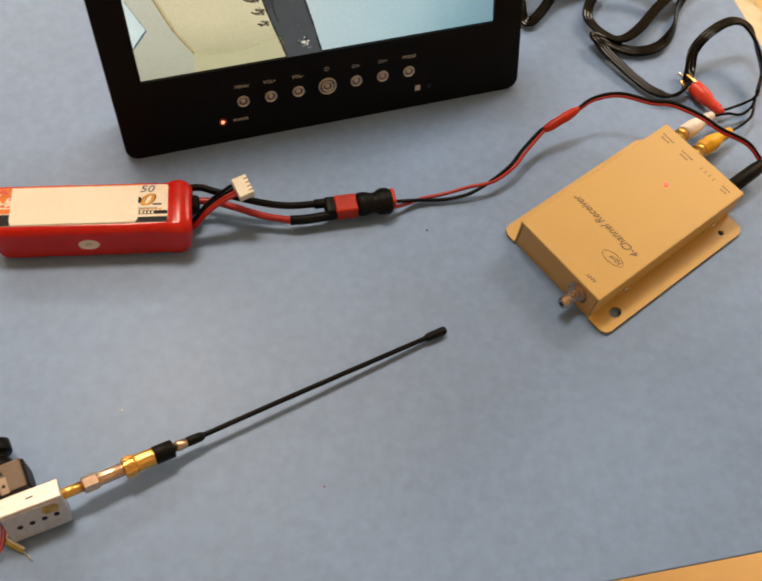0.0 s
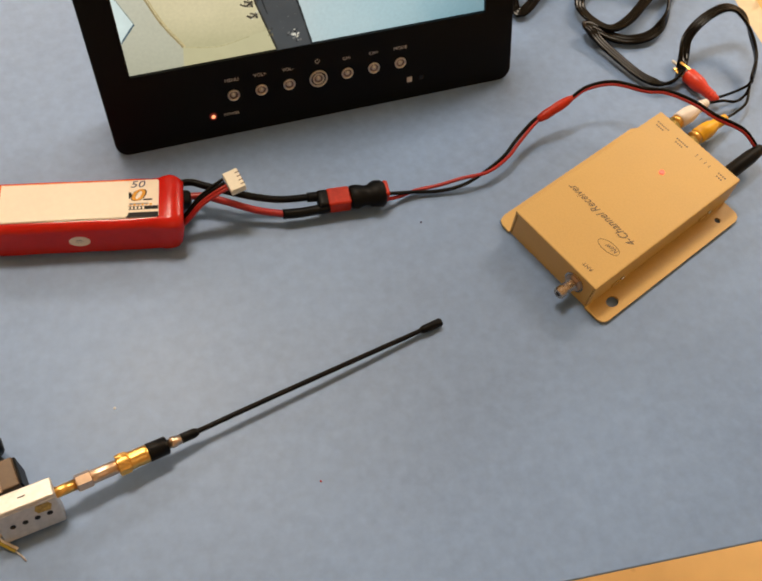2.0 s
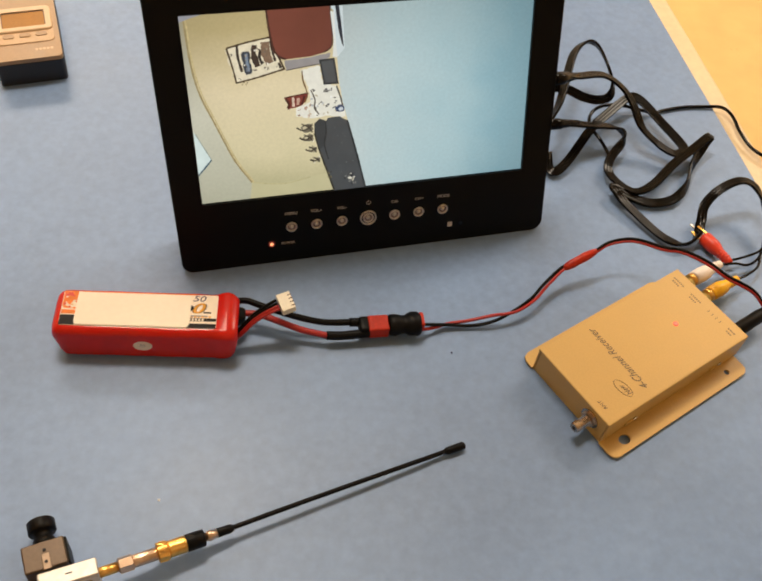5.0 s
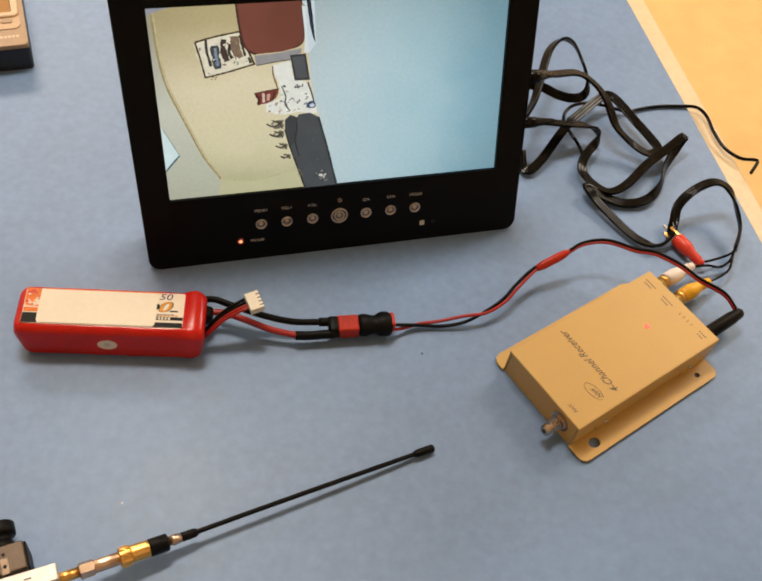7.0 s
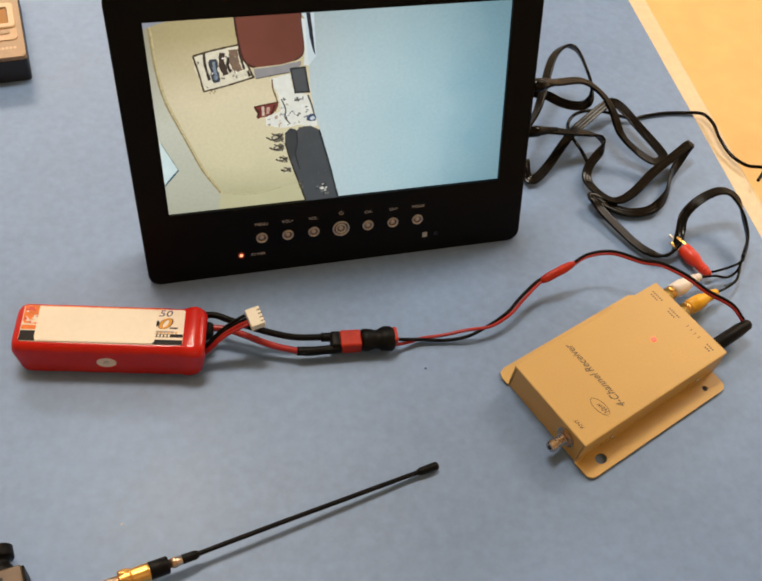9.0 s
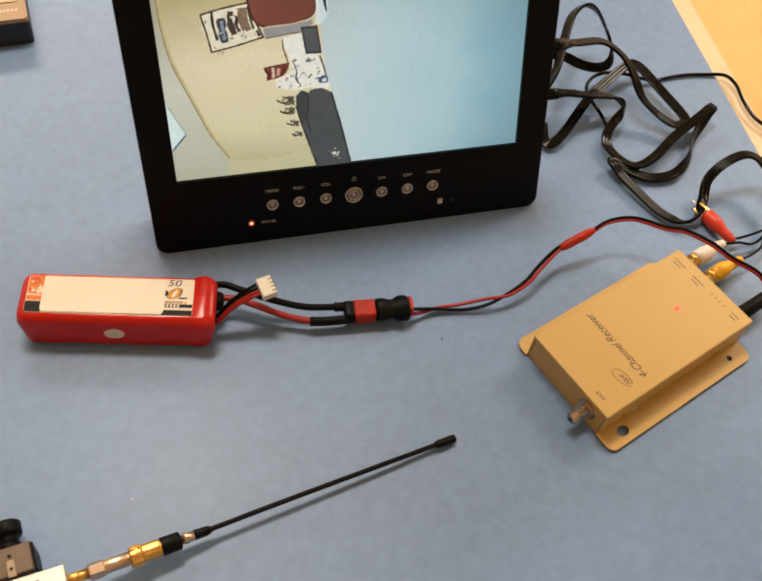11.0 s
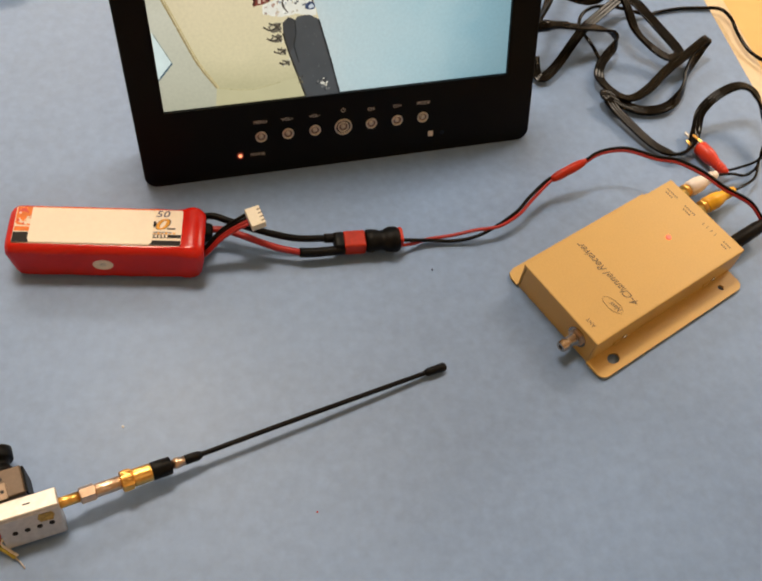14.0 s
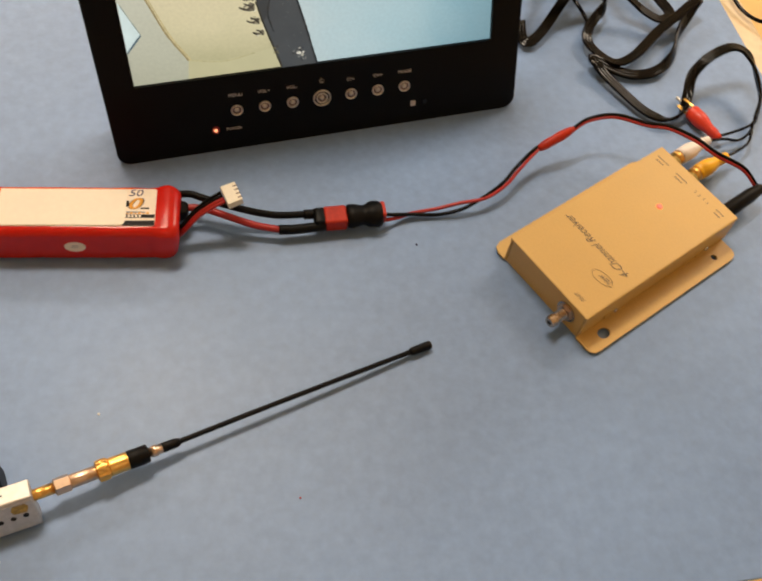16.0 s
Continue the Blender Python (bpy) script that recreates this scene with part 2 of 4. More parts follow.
def sweep(points, outline, step=0.002):
    """Draws an outline along a path of (x, y, z) or (x, y, z, lean): lean is the angle of the outline's width over the ground."""
    bm = bmesh.new()
    path = smooth_path(points, step)
    rings = []
    for i, p in enumerate(path):
        q, r = path[min(i + 1, len(path) - 1)][:3], path[max(i - 1, 0)][:3]
        d = Vector(q - r).normalized()
        side = d.cross(Vector((0, 0, 1)))
        if side.length < 0.05:
            side = Vector((1, 0, 0))
        side.normalize()
        up = side.cross(d)
        lean = radians(p[3]) if len(p) > 3 else 0
        wide, thin = side * math.cos(lean) + up * math.sin(lean), up * math.cos(lean) - side * math.sin(lean)
        rings.append([bm.verts.new(Vector(p[:3]) + wide * a + thin * b) for a, b in outline])
    n = len(outline)
    for a, b in zip(rings, rings[1:]):
        for i in range(n):
            bm.faces.new((a[i], a[(i + 1) % n], b[(i + 1) % n], b[i]))
    bm.faces.new(rings[0][::-1])
    bm.faces.new(rings[-1])
    return bm


def lettering(name, text, size, material, parent, m, shear=0.0, width=None, depth=0.00006):
    """Flat printed letters lying in the plane of m, with x along the line, centred."""
    c = bpy.data.curves.new(name, "FONT")
    c.body, c.size, c.shear, c.extrude = text, size, shear, depth
    c.align_x, c.align_y, c.resolution_u = "CENTER", "CENTER", 3
    tmp = bpy.data.objects.new(name, c)
    me = bpy.data.meshes.new_from_object(tmp)
    bpy.data.objects.remove(tmp)
    me.name = name
    if width:
        xs = [v.co.x for v in me.vertices]
        k = width / (max(xs) - min(xs))
        for v in me.vertices:
            v.co.x *= k
    me.materials.clear()
    me.materials.append(M[material])
    ob = new(name, me)
    ob.parent = parent
    ob.matrix_basis = m
    return ob


# ---- the room ----
def slab(name, x0, x1, y0, y1, z0, z1, material):
    return tagged(part(name, box(x0, x1, y0, y1, z0, z1), material), kind="structure")


slab("floor", -3, 3, -3, 3.6, -0.82, -0.75, "floor")
# ceiling and walls are out of view, added to close the room and bounce light
slab("unseen_ceiling", -3, 3, -3, 3.6, 1.90, 1.96, "ceil")
slab("unseen_wall_north", -3, 3, 3.6, 3.7, -0.82, 1.96, "wall")
slab("unseen_wall_south", -3, 3, -3.1, -3, -0.82, 1.96, "wall")
slab("unseen_wall_west", -3.1, -3, -3, 3.6, -0.82, 1.96, "wall")
slab("unseen_wall_east", 3, 3.1, -3, 3.6, -0.82, 1.96, "wall")

# ---- the table ----
CORNER = (0.3672, -0.1325)
table = empty("table", pose(CORNER[0], CORNER[1], -0.75, 0, 0, 16.8), "blue laminate table with pale wood edging and a board below its front edge", "table")
SKEW = -0.062  # the side is not quite square to the front
TD = 0.78
part("tabletop", plate([(-1.3, 0.0), (0.0, 0.0), (SKEW * TD, TD), (-1.3, TD)], 0.7482, 0.75, 0.0008), "blue", table, "blue laminate tabletop")
part("core_board", plate([(-1.27, 0.045), (-0.045, 0.045), (SKEW * TD - 0.045, TD), (-1.27, TD)], 0.722, 0.7481), "edge", table, "wooden core board")
part("side_edging", plate([(0.0, -0.0005), (0.019, -0.0005), (0.021 + SKEW * TD, TD), (SKEW * TD, TD)], 0.732, 0.7468, 0.003), "pale", table, "pale wood edging")
# plain wooden slab standing in for the unidentified surface below the front edge
part("front_board", plate([(-0.75, -0.16), (-0.2629, -0.16), (-0.2629, -0.0015), (-0.3829, -0.0135), (-0.75, -0.05)], 0.7220, 0.7470, 0.001), "board", table, "worn pale wood board")
for lx in (-1.2, -0.12):
    for ly in (0.12, 0.70):
        part("leg", box(lx - 0.025, lx + 0.025, ly - 0.025, ly + 0.025, 0.0, 0.7219, 0.003), "edge", table)
for lx in (-0.70, -0.40):
    part("board_runner", box(lx, lx + 0.03, -0.12, 0.30, 0.7100, 0.7219, 0.002), "edge", table)


# ---- the monitor ----
MON = pose(-0.1592, 0.0148, -0.0, 0, 0, 22.9)
monitor = empty("monitor", MON, "black portable monitor switched on, leaning back on the table", "monitor")
FACE = pose(0, 0, 0.0, 90 - 15.43, 0, 0)  # x along the lower edge, y up the face, z out of it


def on_face(name, bm, material, parent=None, label="", smooth=False, lift=0.0, x=0.0, y=0.0):
    ob = part(name, bm, material, parent or monitor, label, smooth)
    base = FACE @ pose(x, y, lift)
    ob.matrix_basis = base if parent is None else Matrix.Translation((x, y, lift))
    return ob


def monitor_outline(inset=0.0):
    r = 0.008
    pts = []
    for cx, cy, a0 in ((0.2475 - r, 0.196 - r, 0), (-0.0062 + r, 0.196 - r, 90), (-0.0016 + r, -0.0004 + r, 180), (0.2556 - r, -0.0004 + r, 270)):
        for i in range(7):
            a = radians(a0 + 15 * i)
            pts.append((cx + (r - inset) * math.cos(a), cy + (r - inset) * math.sin(a)))
    return pts


SCR = (0.0132, 0.2344, 0.0518, 0.1772)  # bounds of the picture
# front frame: four bars round the screen opening
bm = bmesh.new()
outer = monitor_outline()
inner = [(0.2280, SCR[3]), (SCR[0], SCR[3]), (0.0158, SCR[2]), (SCR[1], SCR[2])]
ov = [bm.verts.new((x, y, 0)) for x, y in outer]
iv = [bm.verts.new((x, y, 0)) for x, y in inner]
ib = [bm.verts.new((x, y, -0.0025)) for x, y in inner]
ob_ = [bm.verts.new((x, y, -0.006)) for x, y in outer]
n = len(outer)
for k in range(4):
    seg = [ov[7 * k + i] for i in range(7)]
    for a, b in zip(seg, seg[1:]):
        bm.faces.new((a, b, iv[k]))
    bm.faces.new((seg[-1], ov[(7 * k + 7) % n], iv[(k + 1) % 4], iv[k]))
    bm.faces.new((iv[k], iv[(k + 1) % 4], ib[(k + 1) % 4], ib[k]))
for i in range(n):
    bm.faces.new((ov[i], ov[(i + 1) % n], ob_[(i + 1) % n], ob_[i]))
bezel_edges = [e for e in bm.edges if len(e.link_faces) == 2 and e.verts[0] in ov and e.verts[1] in ov and abs(ov.index(e.verts[0]) - ov.index(e.verts[1])) in (1, n - 1)]
bmesh.ops.bevel(bm, geom=bezel_edges, offset=0.0012, segments=3, profile=0.5, affect="EDGES")
on_face("front_frame", bm, "black", label="matt black bezel")
on_face("back_shell", plate(monitor_outline(0.0012), -0.030, -0.006, 0.0), "black")
part("rear_stand", box(0.09, 0.16, 0.04, 0.044, 0.0, 0.07, 0.001), "black", monitor, m=pose(0, 0.0, 0, -20, 0, 0) @ pose(0, 0.03, 0.0))

# the picture on the screen
SW, SH = SCR[1] - SCR[0], SCR[3] - SCR[2]


def picture_material(name, stops, along_x, centre, dark, strength=1.0):
    """A lit region of the picture: colours along it, falling off towards the corners, with the grain of a weak signal."""
    m = glow(name, (1, 1, 1), strength, 500, 0.05)
    nt = m.node_tree
    b = nt.nodes["Principled BSDF"]
    tc = nt.nodes.new("ShaderNodeTexCoord")
    blur = nt.nodes.new("ShaderNodeTexNoise")
    blur.inputs["Scale"].default_value, blur.inputs["Detail"].default_value = 45, 2
    nt.links.new(tc.outputs["Object"], blur.inputs["Vector"])
    sep = nt.nodes.new("ShaderNodeSeparateXYZ")
    nt.links.new(tc.outputs["Object"], sep.inputs[0])
    to_x = nt.nodes.new("ShaderNodeMapRange")
    to_x.inputs["From Max"].default_value = SW if along_x else SH
    nt.links.new(sep.outputs["X" if along_x else "Y"], to_x.inputs["Value"])
    shake = nt.nodes.new("ShaderNodeMath")
    shake.operation = "MULTIPLY_ADD"
    shake.inputs[1].default_value = 0.16
    nt.links.new(blur.outputs["Fac"], shake.inputs[0])
    nt.links.new(to_x.outputs[0], shake.inputs[2])
    ramp = nt.nodes.new("ShaderNodeValToRGB")
    e = ramp.color_ramp.elements
    e[0].position, e[0].color = stops[0][0] + 0.08, (*col(*stops[0][1]), 1)
    e[1].position, e[1].color = min(1, stops[-1][0] + 0.08), (*col(*stops[-1][1]), 1)
    for at, c in stops[1:-1]:
        e.new(at + 0.08).color = (*col(*c), 1)
    nt.links.new(shake.outputs[0], ramp.inputs["Fac"])
    away = nt.nodes.new("ShaderNodeVectorMath")
    away.operation = "DISTANCE"
    away.inputs[1].default_value = (centre[0] * SW, centre[1] * SH, 0)
    nt.links.new(tc.outputs["Object"], away.inputs[0])
    fall = nt.nodes.new("ShaderNodeMapRange")
    fall.interpolation_type = "SMOOTHSTEP"
    fall.inputs["From Min"].default_value, fall.inputs["From Max"].default_value = 0.030, 0.135
    fall.inputs["To Min"].default_value, fall.inputs["To Max"].default_value = 1.0, dark
    nt.links.new(away.outputs["Value"], fall.inputs["Value"])
    mul = nt.nodes.new("ShaderNodeVectorMath")
    mul.operation = "SCALE"
    nt.links.new(ramp.outputs["Color"], mul.inputs[0])
    nt.links.new(fall.outputs[0], mul.inputs["Scale"])
    nt.links.new(mul.outputs[0], b.inputs["Emission Color"])
    return m


WALL = picture_material("picture_wall", [(0.0, (172, 168, 128)), (0.25, (208, 198, 160)), (0.60, (218, 204, 168)), (1.0, (188, 172, 126))], False, (0.30, 0.45), 0.62)
SIDE = picture_material("picture_side_wall", [(0.0, (176, 176, 154)), (0.5, (196, 195, 176)), (1.0, (164, 158, 134))], False, (0.2, 0.4), 0.8)
HAZE = picture_material("picture_haze", [(0.40, (190, 203, 202)), (0.58, (177, 199, 202)), (0.80, (160, 191, 198)), (1.0, (140, 180, 192))], True, (0.60, 0.36), 0.56)

screen = on_face("screen", box(0, SW, 0, SH, -0.002, 0), WALL, label="lit screen showing a tilted room view", lift=-0.0024, x=SCR[0], y=SCR[2])
layer = [0]
rnd = random.Random(4)
INK = {}


def ink(color, scale, vary):
    if (color, scale, vary) not in INK:
        INK[color, scale, vary] = glow("picture_tone", col(*color), 0.92, scale, vary)
    return INK[color, scale, vary]


def inside(x, y):
    """Keeps a point of the picture within the opening of the bezel."""
    y = min(max(y, SCR[2]), SCR[3])
    up = (y - SCR[2]) / SH
    return min(max(x, 0.0158 - 0.0026 * up), 0.2344 - 0.0064 * up), y


def ragged(pts, amount, step=0.0012):
    """Breaks the sides of an outline into short, uneven runs."""
    out = []
    for (ax, ay), (bx, by) in zip(pts, pts[1:] + pts[:1]):
        n = max(1, int(math.hypot(bx - ax, by - ay) / step))
        for k in range(n):
            out.append((ax + (bx - ax) * k / n + rnd.uniform(-amount, amount), ay + (by - ay) * k / n + rnd.uniform(-amount, amount)))
    return out


def patch(name, pts, color, vary=0.10, scale=90, rough=0.0):
    """A flat region of the picture; points are along and up the screen in metres."""
    layer[0] += 1
    z = 0.000012 * layer[0]
    if rough:
        pts = ragged(pts, rough)
    m = ink(color, scale, vary) if isinstance(color, tuple) else color
    bm = bmesh.new()
    f = bm.faces.new([bm.verts.new((x - SCR[0], y - SCR[2], z)) for x, y in (inside(*p) for p in pts)])
    if f.normal.z < 0:
        f.normal_flip()
    return part(name, bm, m, screen)


def stroke(name, pts, width, color):
    """A thin line of the picture."""
    path = smooth_path([(x, y, 0) for x, y in pts], 0.0015)
    left, right = [], []
    for i, p in enumerate(path):
        d = path[min(i + 1, len(path) - 1)] - path[max(i - 1, 0)]
        d = d / (np.linalg.norm(d) + 1e-9)
        w = width * rnd.uniform(0.75, 1.2) / 2
        left.append((p[0] - d[1] * w, p[1] + d[0] * w))
        right.append((p[0] + d[1] * w, p[1] - d[0] * w))
    return patch(name, left + right[::-1], color, 0.2, 400)


def clutter(name, area, count, size, tones):
    """Small uneven specks scattered over a four-cornered area of the picture."""
    a, b, c, d = (np.array(p) for p in area)
    for _ in range(count):
        u, v = rnd.random(), rnd.random()
        x, y = (a * (1 - u) + b * u) * (1 - v) + (d * (1 - u) + c * u) * v
        rx, ry, turn = rnd.uniform(0.4, 1) * size, rnd.uniform(0.25, 0.6) * size, rnd.uniform(0, 3.1)
        pts = [(x + px * math.cos(turn) - py * math.sin(turn), y + px * math.sin(turn) + py * math.cos(turn)) for px, py in oval(0, 0, rx, ry, 9)]
        patch(name, pts, rnd.choice(tones), 0.3, 600, 0.2 * size)


T = SCR[3]
EDGE = [(0.0150, T), (0.0161, 0.1702), (0.0170, 0.1533), (0.0191, 0.1365), (0.0221, 0.1245), (0.0275, 0.1100), (0.0324, 0.0970), (0.0390, 0.0803), (0.0486, 0.0637)]
patch("haze", [(0.1075, T), (0.1090, 0.1500), (0.1048, 0.1440), (0.1060, 0.1280), (0.1085, 0.1133), (0.1112, 0.1030), (0.1230, SCR[2]), (SCR[1], SCR[2]), (SCR[1], T)], HAZE)
patch("haze_rim", [(0.0995, T), (0.1080, T), (0.1094, 0.1500), (0.1056, 0.1450), (0.1030, 0.1450), (0.1025, 0.1734)], (206, 218, 220))
patch("side_wall", [(SCR[0], T)] + EDGE + [(0.0500, SCR[2]), (SCR[0], SCR[2])], SIDE)
patch("low_wall", [(0.0486, 0.0637), (0.0685, 0.0608), (0.0870, 0.0635), (0.0990, 0.0650), (0.1040, SCR[2]), (0.0470, SCR[2])], (196, 190, 150), 0.06, 60)
stroke("wall_line", EDGE, 0.0011, (158, 142, 100))
stroke("wall_line", [(x + 0.0012, y + 0.0003) for x, y in EDGE], 0.0009, (196, 180, 132))
stroke("wall_line", [(0.0486, 0.0637), (0.0685, 0.0604), (0.0870, 0.0632)], 0.0007, (186, 178, 134))
patch("sky_corner", [(SCR[0], T), (0.0300, T), (0.0200, 0.1748), (SCR[0], 0.1725)], (150, 152, 160))
patch("pane", [(0.0150, 0.1035), (0.0244, 0.0829), (0.0154, 0.0727)], (214, 230, 226))
stroke("pane_line", [(0.0244, 0.0829), (0.0198, 0.0777), (0.0154, 0.0727)], 0.0010, (70, 96, 108))
stroke("pane_line", [(0.0160, 0.1020), (0.0200, 0.0930), (0.0244, 0.0832)], 0.0006, (150, 160, 150))
# a rack of tools on the wall of the picture
patch("rack", [(0.0376, 0.1544), (0.0474, 0.1572), (0.0647, 0.1600), (0.0722, 0.1395), (0.0434, 0.1328)], (228, 218, 190), 0.12, 260, 0.0005)
for pts in ([(0.0388, 0.1550), (0.0412, 0.1450), (0.0434, 0.1328)], [(0.0434, 0.1332), (0.0570, 0.1358), (0.0730, 0.1398)], [(0.0388, 0.1552), (0.0500, 0.1578), (0.0650, 0.1602)], [(0.0652, 0.1580), (0.0690, 0.1480), (0.0722, 0.1400)]):
    stroke("rack_bar", pts, 0.0011, (72, 58, 40))
for pts, w, c in (([(0.0450, 0.1565), (0.0452, 0.1490), (0.0471, 0.1400)], 0.0016, (52, 46, 42)), ([(0.0497, 0.1525), (0.0500, 0.1455), (0.0512, 0.1382)], 0.0046, (60, 66, 74)), ([(0.0500, 0.1510), (0.0508, 0.1400)], 0.0018, (124, 140, 156)), ([(0.0552, 0.1560), (0.0545, 0.1500), (0.0566, 0.1425)], 0.0034, (66, 54, 48)), ([(0.0590, 0.1530), (0.0578, 0.1480), (0.0596, 0.1440)], 0.0020, (44, 40, 40)), ([(0.0615, 0.1575), (0.0618, 0.1500), (0.0640, 0.1440)], 0.0052, (128, 104, 84)), ([(0.0644, 0.1580), (0.0660, 0.1500), (0.0672, 0.1450)], 0.0014, (58, 48, 42)), ([(0.0690, 0.1440), (0.0704, 0.1405)], 0.0018, (60, 52, 46))):
    stroke("rack_item", pts, w, c)
clutter("rack_speck", [(0.0400, 0.1530), (0.0640, 0.1580), (0.0700, 0.1420), (0.0440, 0.1350)], 26, 0.0011, [(70, 60, 50), (150, 140, 120), (240, 236, 220), (110, 100, 90)])
clutter("rack_speck", [(0.0440, 0.1330), (0.0500, 0.1340), (0.0500, 0.1310), (0.0450, 0.1305)], 5, 0.0008, [(120, 104, 76), (160, 140, 100)])
# the brown panel and the grey band below it
patch("brown_panel", [(0.0628, T), (0.0641, 0.1647), (0.0660, 0.1533), (0.0691, 0.1478), (0.0732, 0.1458), (0.0885, 0.1465), (0.0961, 0.1481), (0.1008, 0.1509), (0.1018, 0.1562), (0.1004, T)], (118, 66, 54), 0.14, 30)
stroke("panel_edge", [(0.0630, T), (0.0642, 0.1647), (0.0662, 0.1533), (0.0694, 0.1478), (0.0735, 0.1460)], 0.0013, (70, 42, 36))
stroke("panel_edge", [(0.1003, T), (0.1017, 0.1570), (0.1006, 0.1512), (0.0960, 0.1483)], 0.0010, (84, 52, 46))
patch("grey_band", [(0.0724, 0.1449), (0.0870, 0.1458), (0.1004, 0.1480), (0.1000, 0.1450), (0.0935, 0.1410), (0.0733, 0.1386)], (150, 146, 144), 0.1, 120, 0.0002)
stroke("band_line", [(0.0735, 0.1388), (0.0840, 0.1402), (0.0935, 0.1412)], 0.0007, (92, 84, 78))
# the bright heap on the table of the picture
patch("white_clutter", [(0.0823, 0.1379), (0.0935, 0.1403), (0.0960, 0.1285), (0.1039, 0.1260), (0.1074, 0.1133), (0.1102, 0.1043), (0.0985, 0.1063), (0.0895, 0.1052), (0.0790, 0.1081), (0.0782, 0.1130), (0.0880, 0.1169), (0.0864, 0.1265), (0.0839, 0.1323)], (232, 230, 216), 0.08, 220, 0.0005)
clutter("clutter_speck", [(0.0860, 0.1250), (0.1040, 0.1250), (0.1085, 0.1070), (0.0890, 0.1065)], 34, 0.0012, [(120, 116, 106), (196, 186, 160), (92, 92, 92), (240, 240, 234), (166, 172, 176), (70, 66, 60)])
clutter("clutter_speck", [(0.0785, 0.1130), (0.0890, 0.1160), (0.0900, 0.1060), (0.0800, 0.1085)], 16, 0.0011, [(176, 140, 120), (206, 186, 156), (150, 120, 100), (236, 232, 220)])
patch("blue_spool", oval(0.1062, 0.1110, 0.0030, 0.0026, 14), (58, 74, 104), 0.3, 500, 0.0003)
patch("spool_gap", oval(0.1068, 0.1106, 0.0016, 0.0013, 10), (214, 222, 226), 0.2, 500, 0.0002)
stroke("hanging_cord", [(0.0828, 0.1380), (0.0832, 0.1320), (0.0850, 0.1260), (0.0856, 0.1210), (0.0838, 0.1170)], 0.0009, (112, 86, 50))
stroke("hanging_cord", [(0.0880, 0.1250), (0.0905, 0.1180), (0.0900, 0.1130), (0.0930, 0.1080)], 0.0009, (84, 76, 66))
stroke("clutter_edge", [(0.1040, 0.1262), (0.1064, 0.1190), (0.1078, 0.1130)], 0.0010, (74, 74, 72))
patch("dark_box", [(0.0933, 0.1443), (0.1028, 0.1447), (0.1054, 0.1276), (0.0960, 0.1278)], (50, 54, 56))
patch("box_face", [(0.0946, 0.1430), (0.1018, 0.1434), (0.1040, 0.1290), (0.0970, 0.1292)], (80, 84, 86), 0.1, 120)
patch("red_item", [(0.0715, 0.1212), (0.0863, 0.1231), (0.0836, 0.1173), (0.0823, 0.1151), (0.0730, 0.1135), (0.0742, 0.1170)], (122, 56, 48), 0.3, 500, 0.0003)
for pts, w, c in (([(0.0722, 0.1205), (0.0742, 0.1172), (0.0734, 0.1142)], 0.0016, (70, 34, 30)), ([(0.0768, 0.1212), (0.0770, 0.1150)], 0.0016, (214, 190, 170)), ([(0.0802, 0.1205), (0.0796, 0.1160)], 0.0020, (196, 160, 140)), ([(0.0716, 0.1213), (0.0790, 0.1224), (0.0864, 0.1232)], 0.0008, (76, 40, 34)), ([(0.0840, 0.1215), (0.0820, 0.1160)], 0.0012, (64, 34, 32))):
    stroke("red_item_line", pts, w, c)
# the dark board with its row of hooks
patch("dark_board", [(0.0898, 0.1022), (0.0931, 0.1053), (0.0963, 0.1042), (0.0970, 0.1029), (0.0985, 0.1053), (0.1057, 0.1057), (0.1108, 0.1022), (0.1234, SCR[2]), (0.1020, SCR[2]), (0.0982, 0.0654), (0.0928, 0.0828), (0.0897, 0.0953)], (72, 76, 78), 0.08, 120, 0.0002)
patch("board_fold", [(0.0898, 0.1022), (0.0931, 0.1053), (0.0958, 0.1042), (0.0966, 0.0960), (0.0956, 0.0860), (0.0928, 0.0828), (0.0897, 0.0953)], (60, 63, 64), 0.08, 120)
stroke("board_line", [(0.0966, 0.1035), (0.0972, 0.0950), (0.0960, 0.0870), (0.0985, 0.0760)], 0.0009, (42, 44, 44))
stroke("board_edge", [(0.1108, 0.1025), (0.1172, 0.0780), (0.1233, 0.0520)], 0.0013, (40, 44, 46))
stroke("board_edge", [(0.0897, 0.0955), (0.0928, 0.0828), (0.0982, 0.0654), (0.1022, 0.0522)], 0.0012, (52, 50, 42))
clutter("board_speck", [(0.0985, 0.1000), (0.1090, 0.1000), (0.1180, 0.0640), (0.1060, 0.0640)], 12, 0.0005, [(120, 122, 120), (100, 104, 104)])
clutter("board_shine", [(0.1085, 0.0625), (0.1150, 0.0640), (0.1180, 0.0560), (0.1110, 0.0545)], 18, 0.0013, [(196, 190, 170), (120, 120, 116), (220, 216, 200), (40, 42, 44)])
clutter("board_shine", [(0.0970, 0.0670), (0.1000, 0.0670), (0.1010, 0.0620), (0.0985, 0.0620)], 5, 0.0009, [(52, 48, 36), (120, 110, 80)])
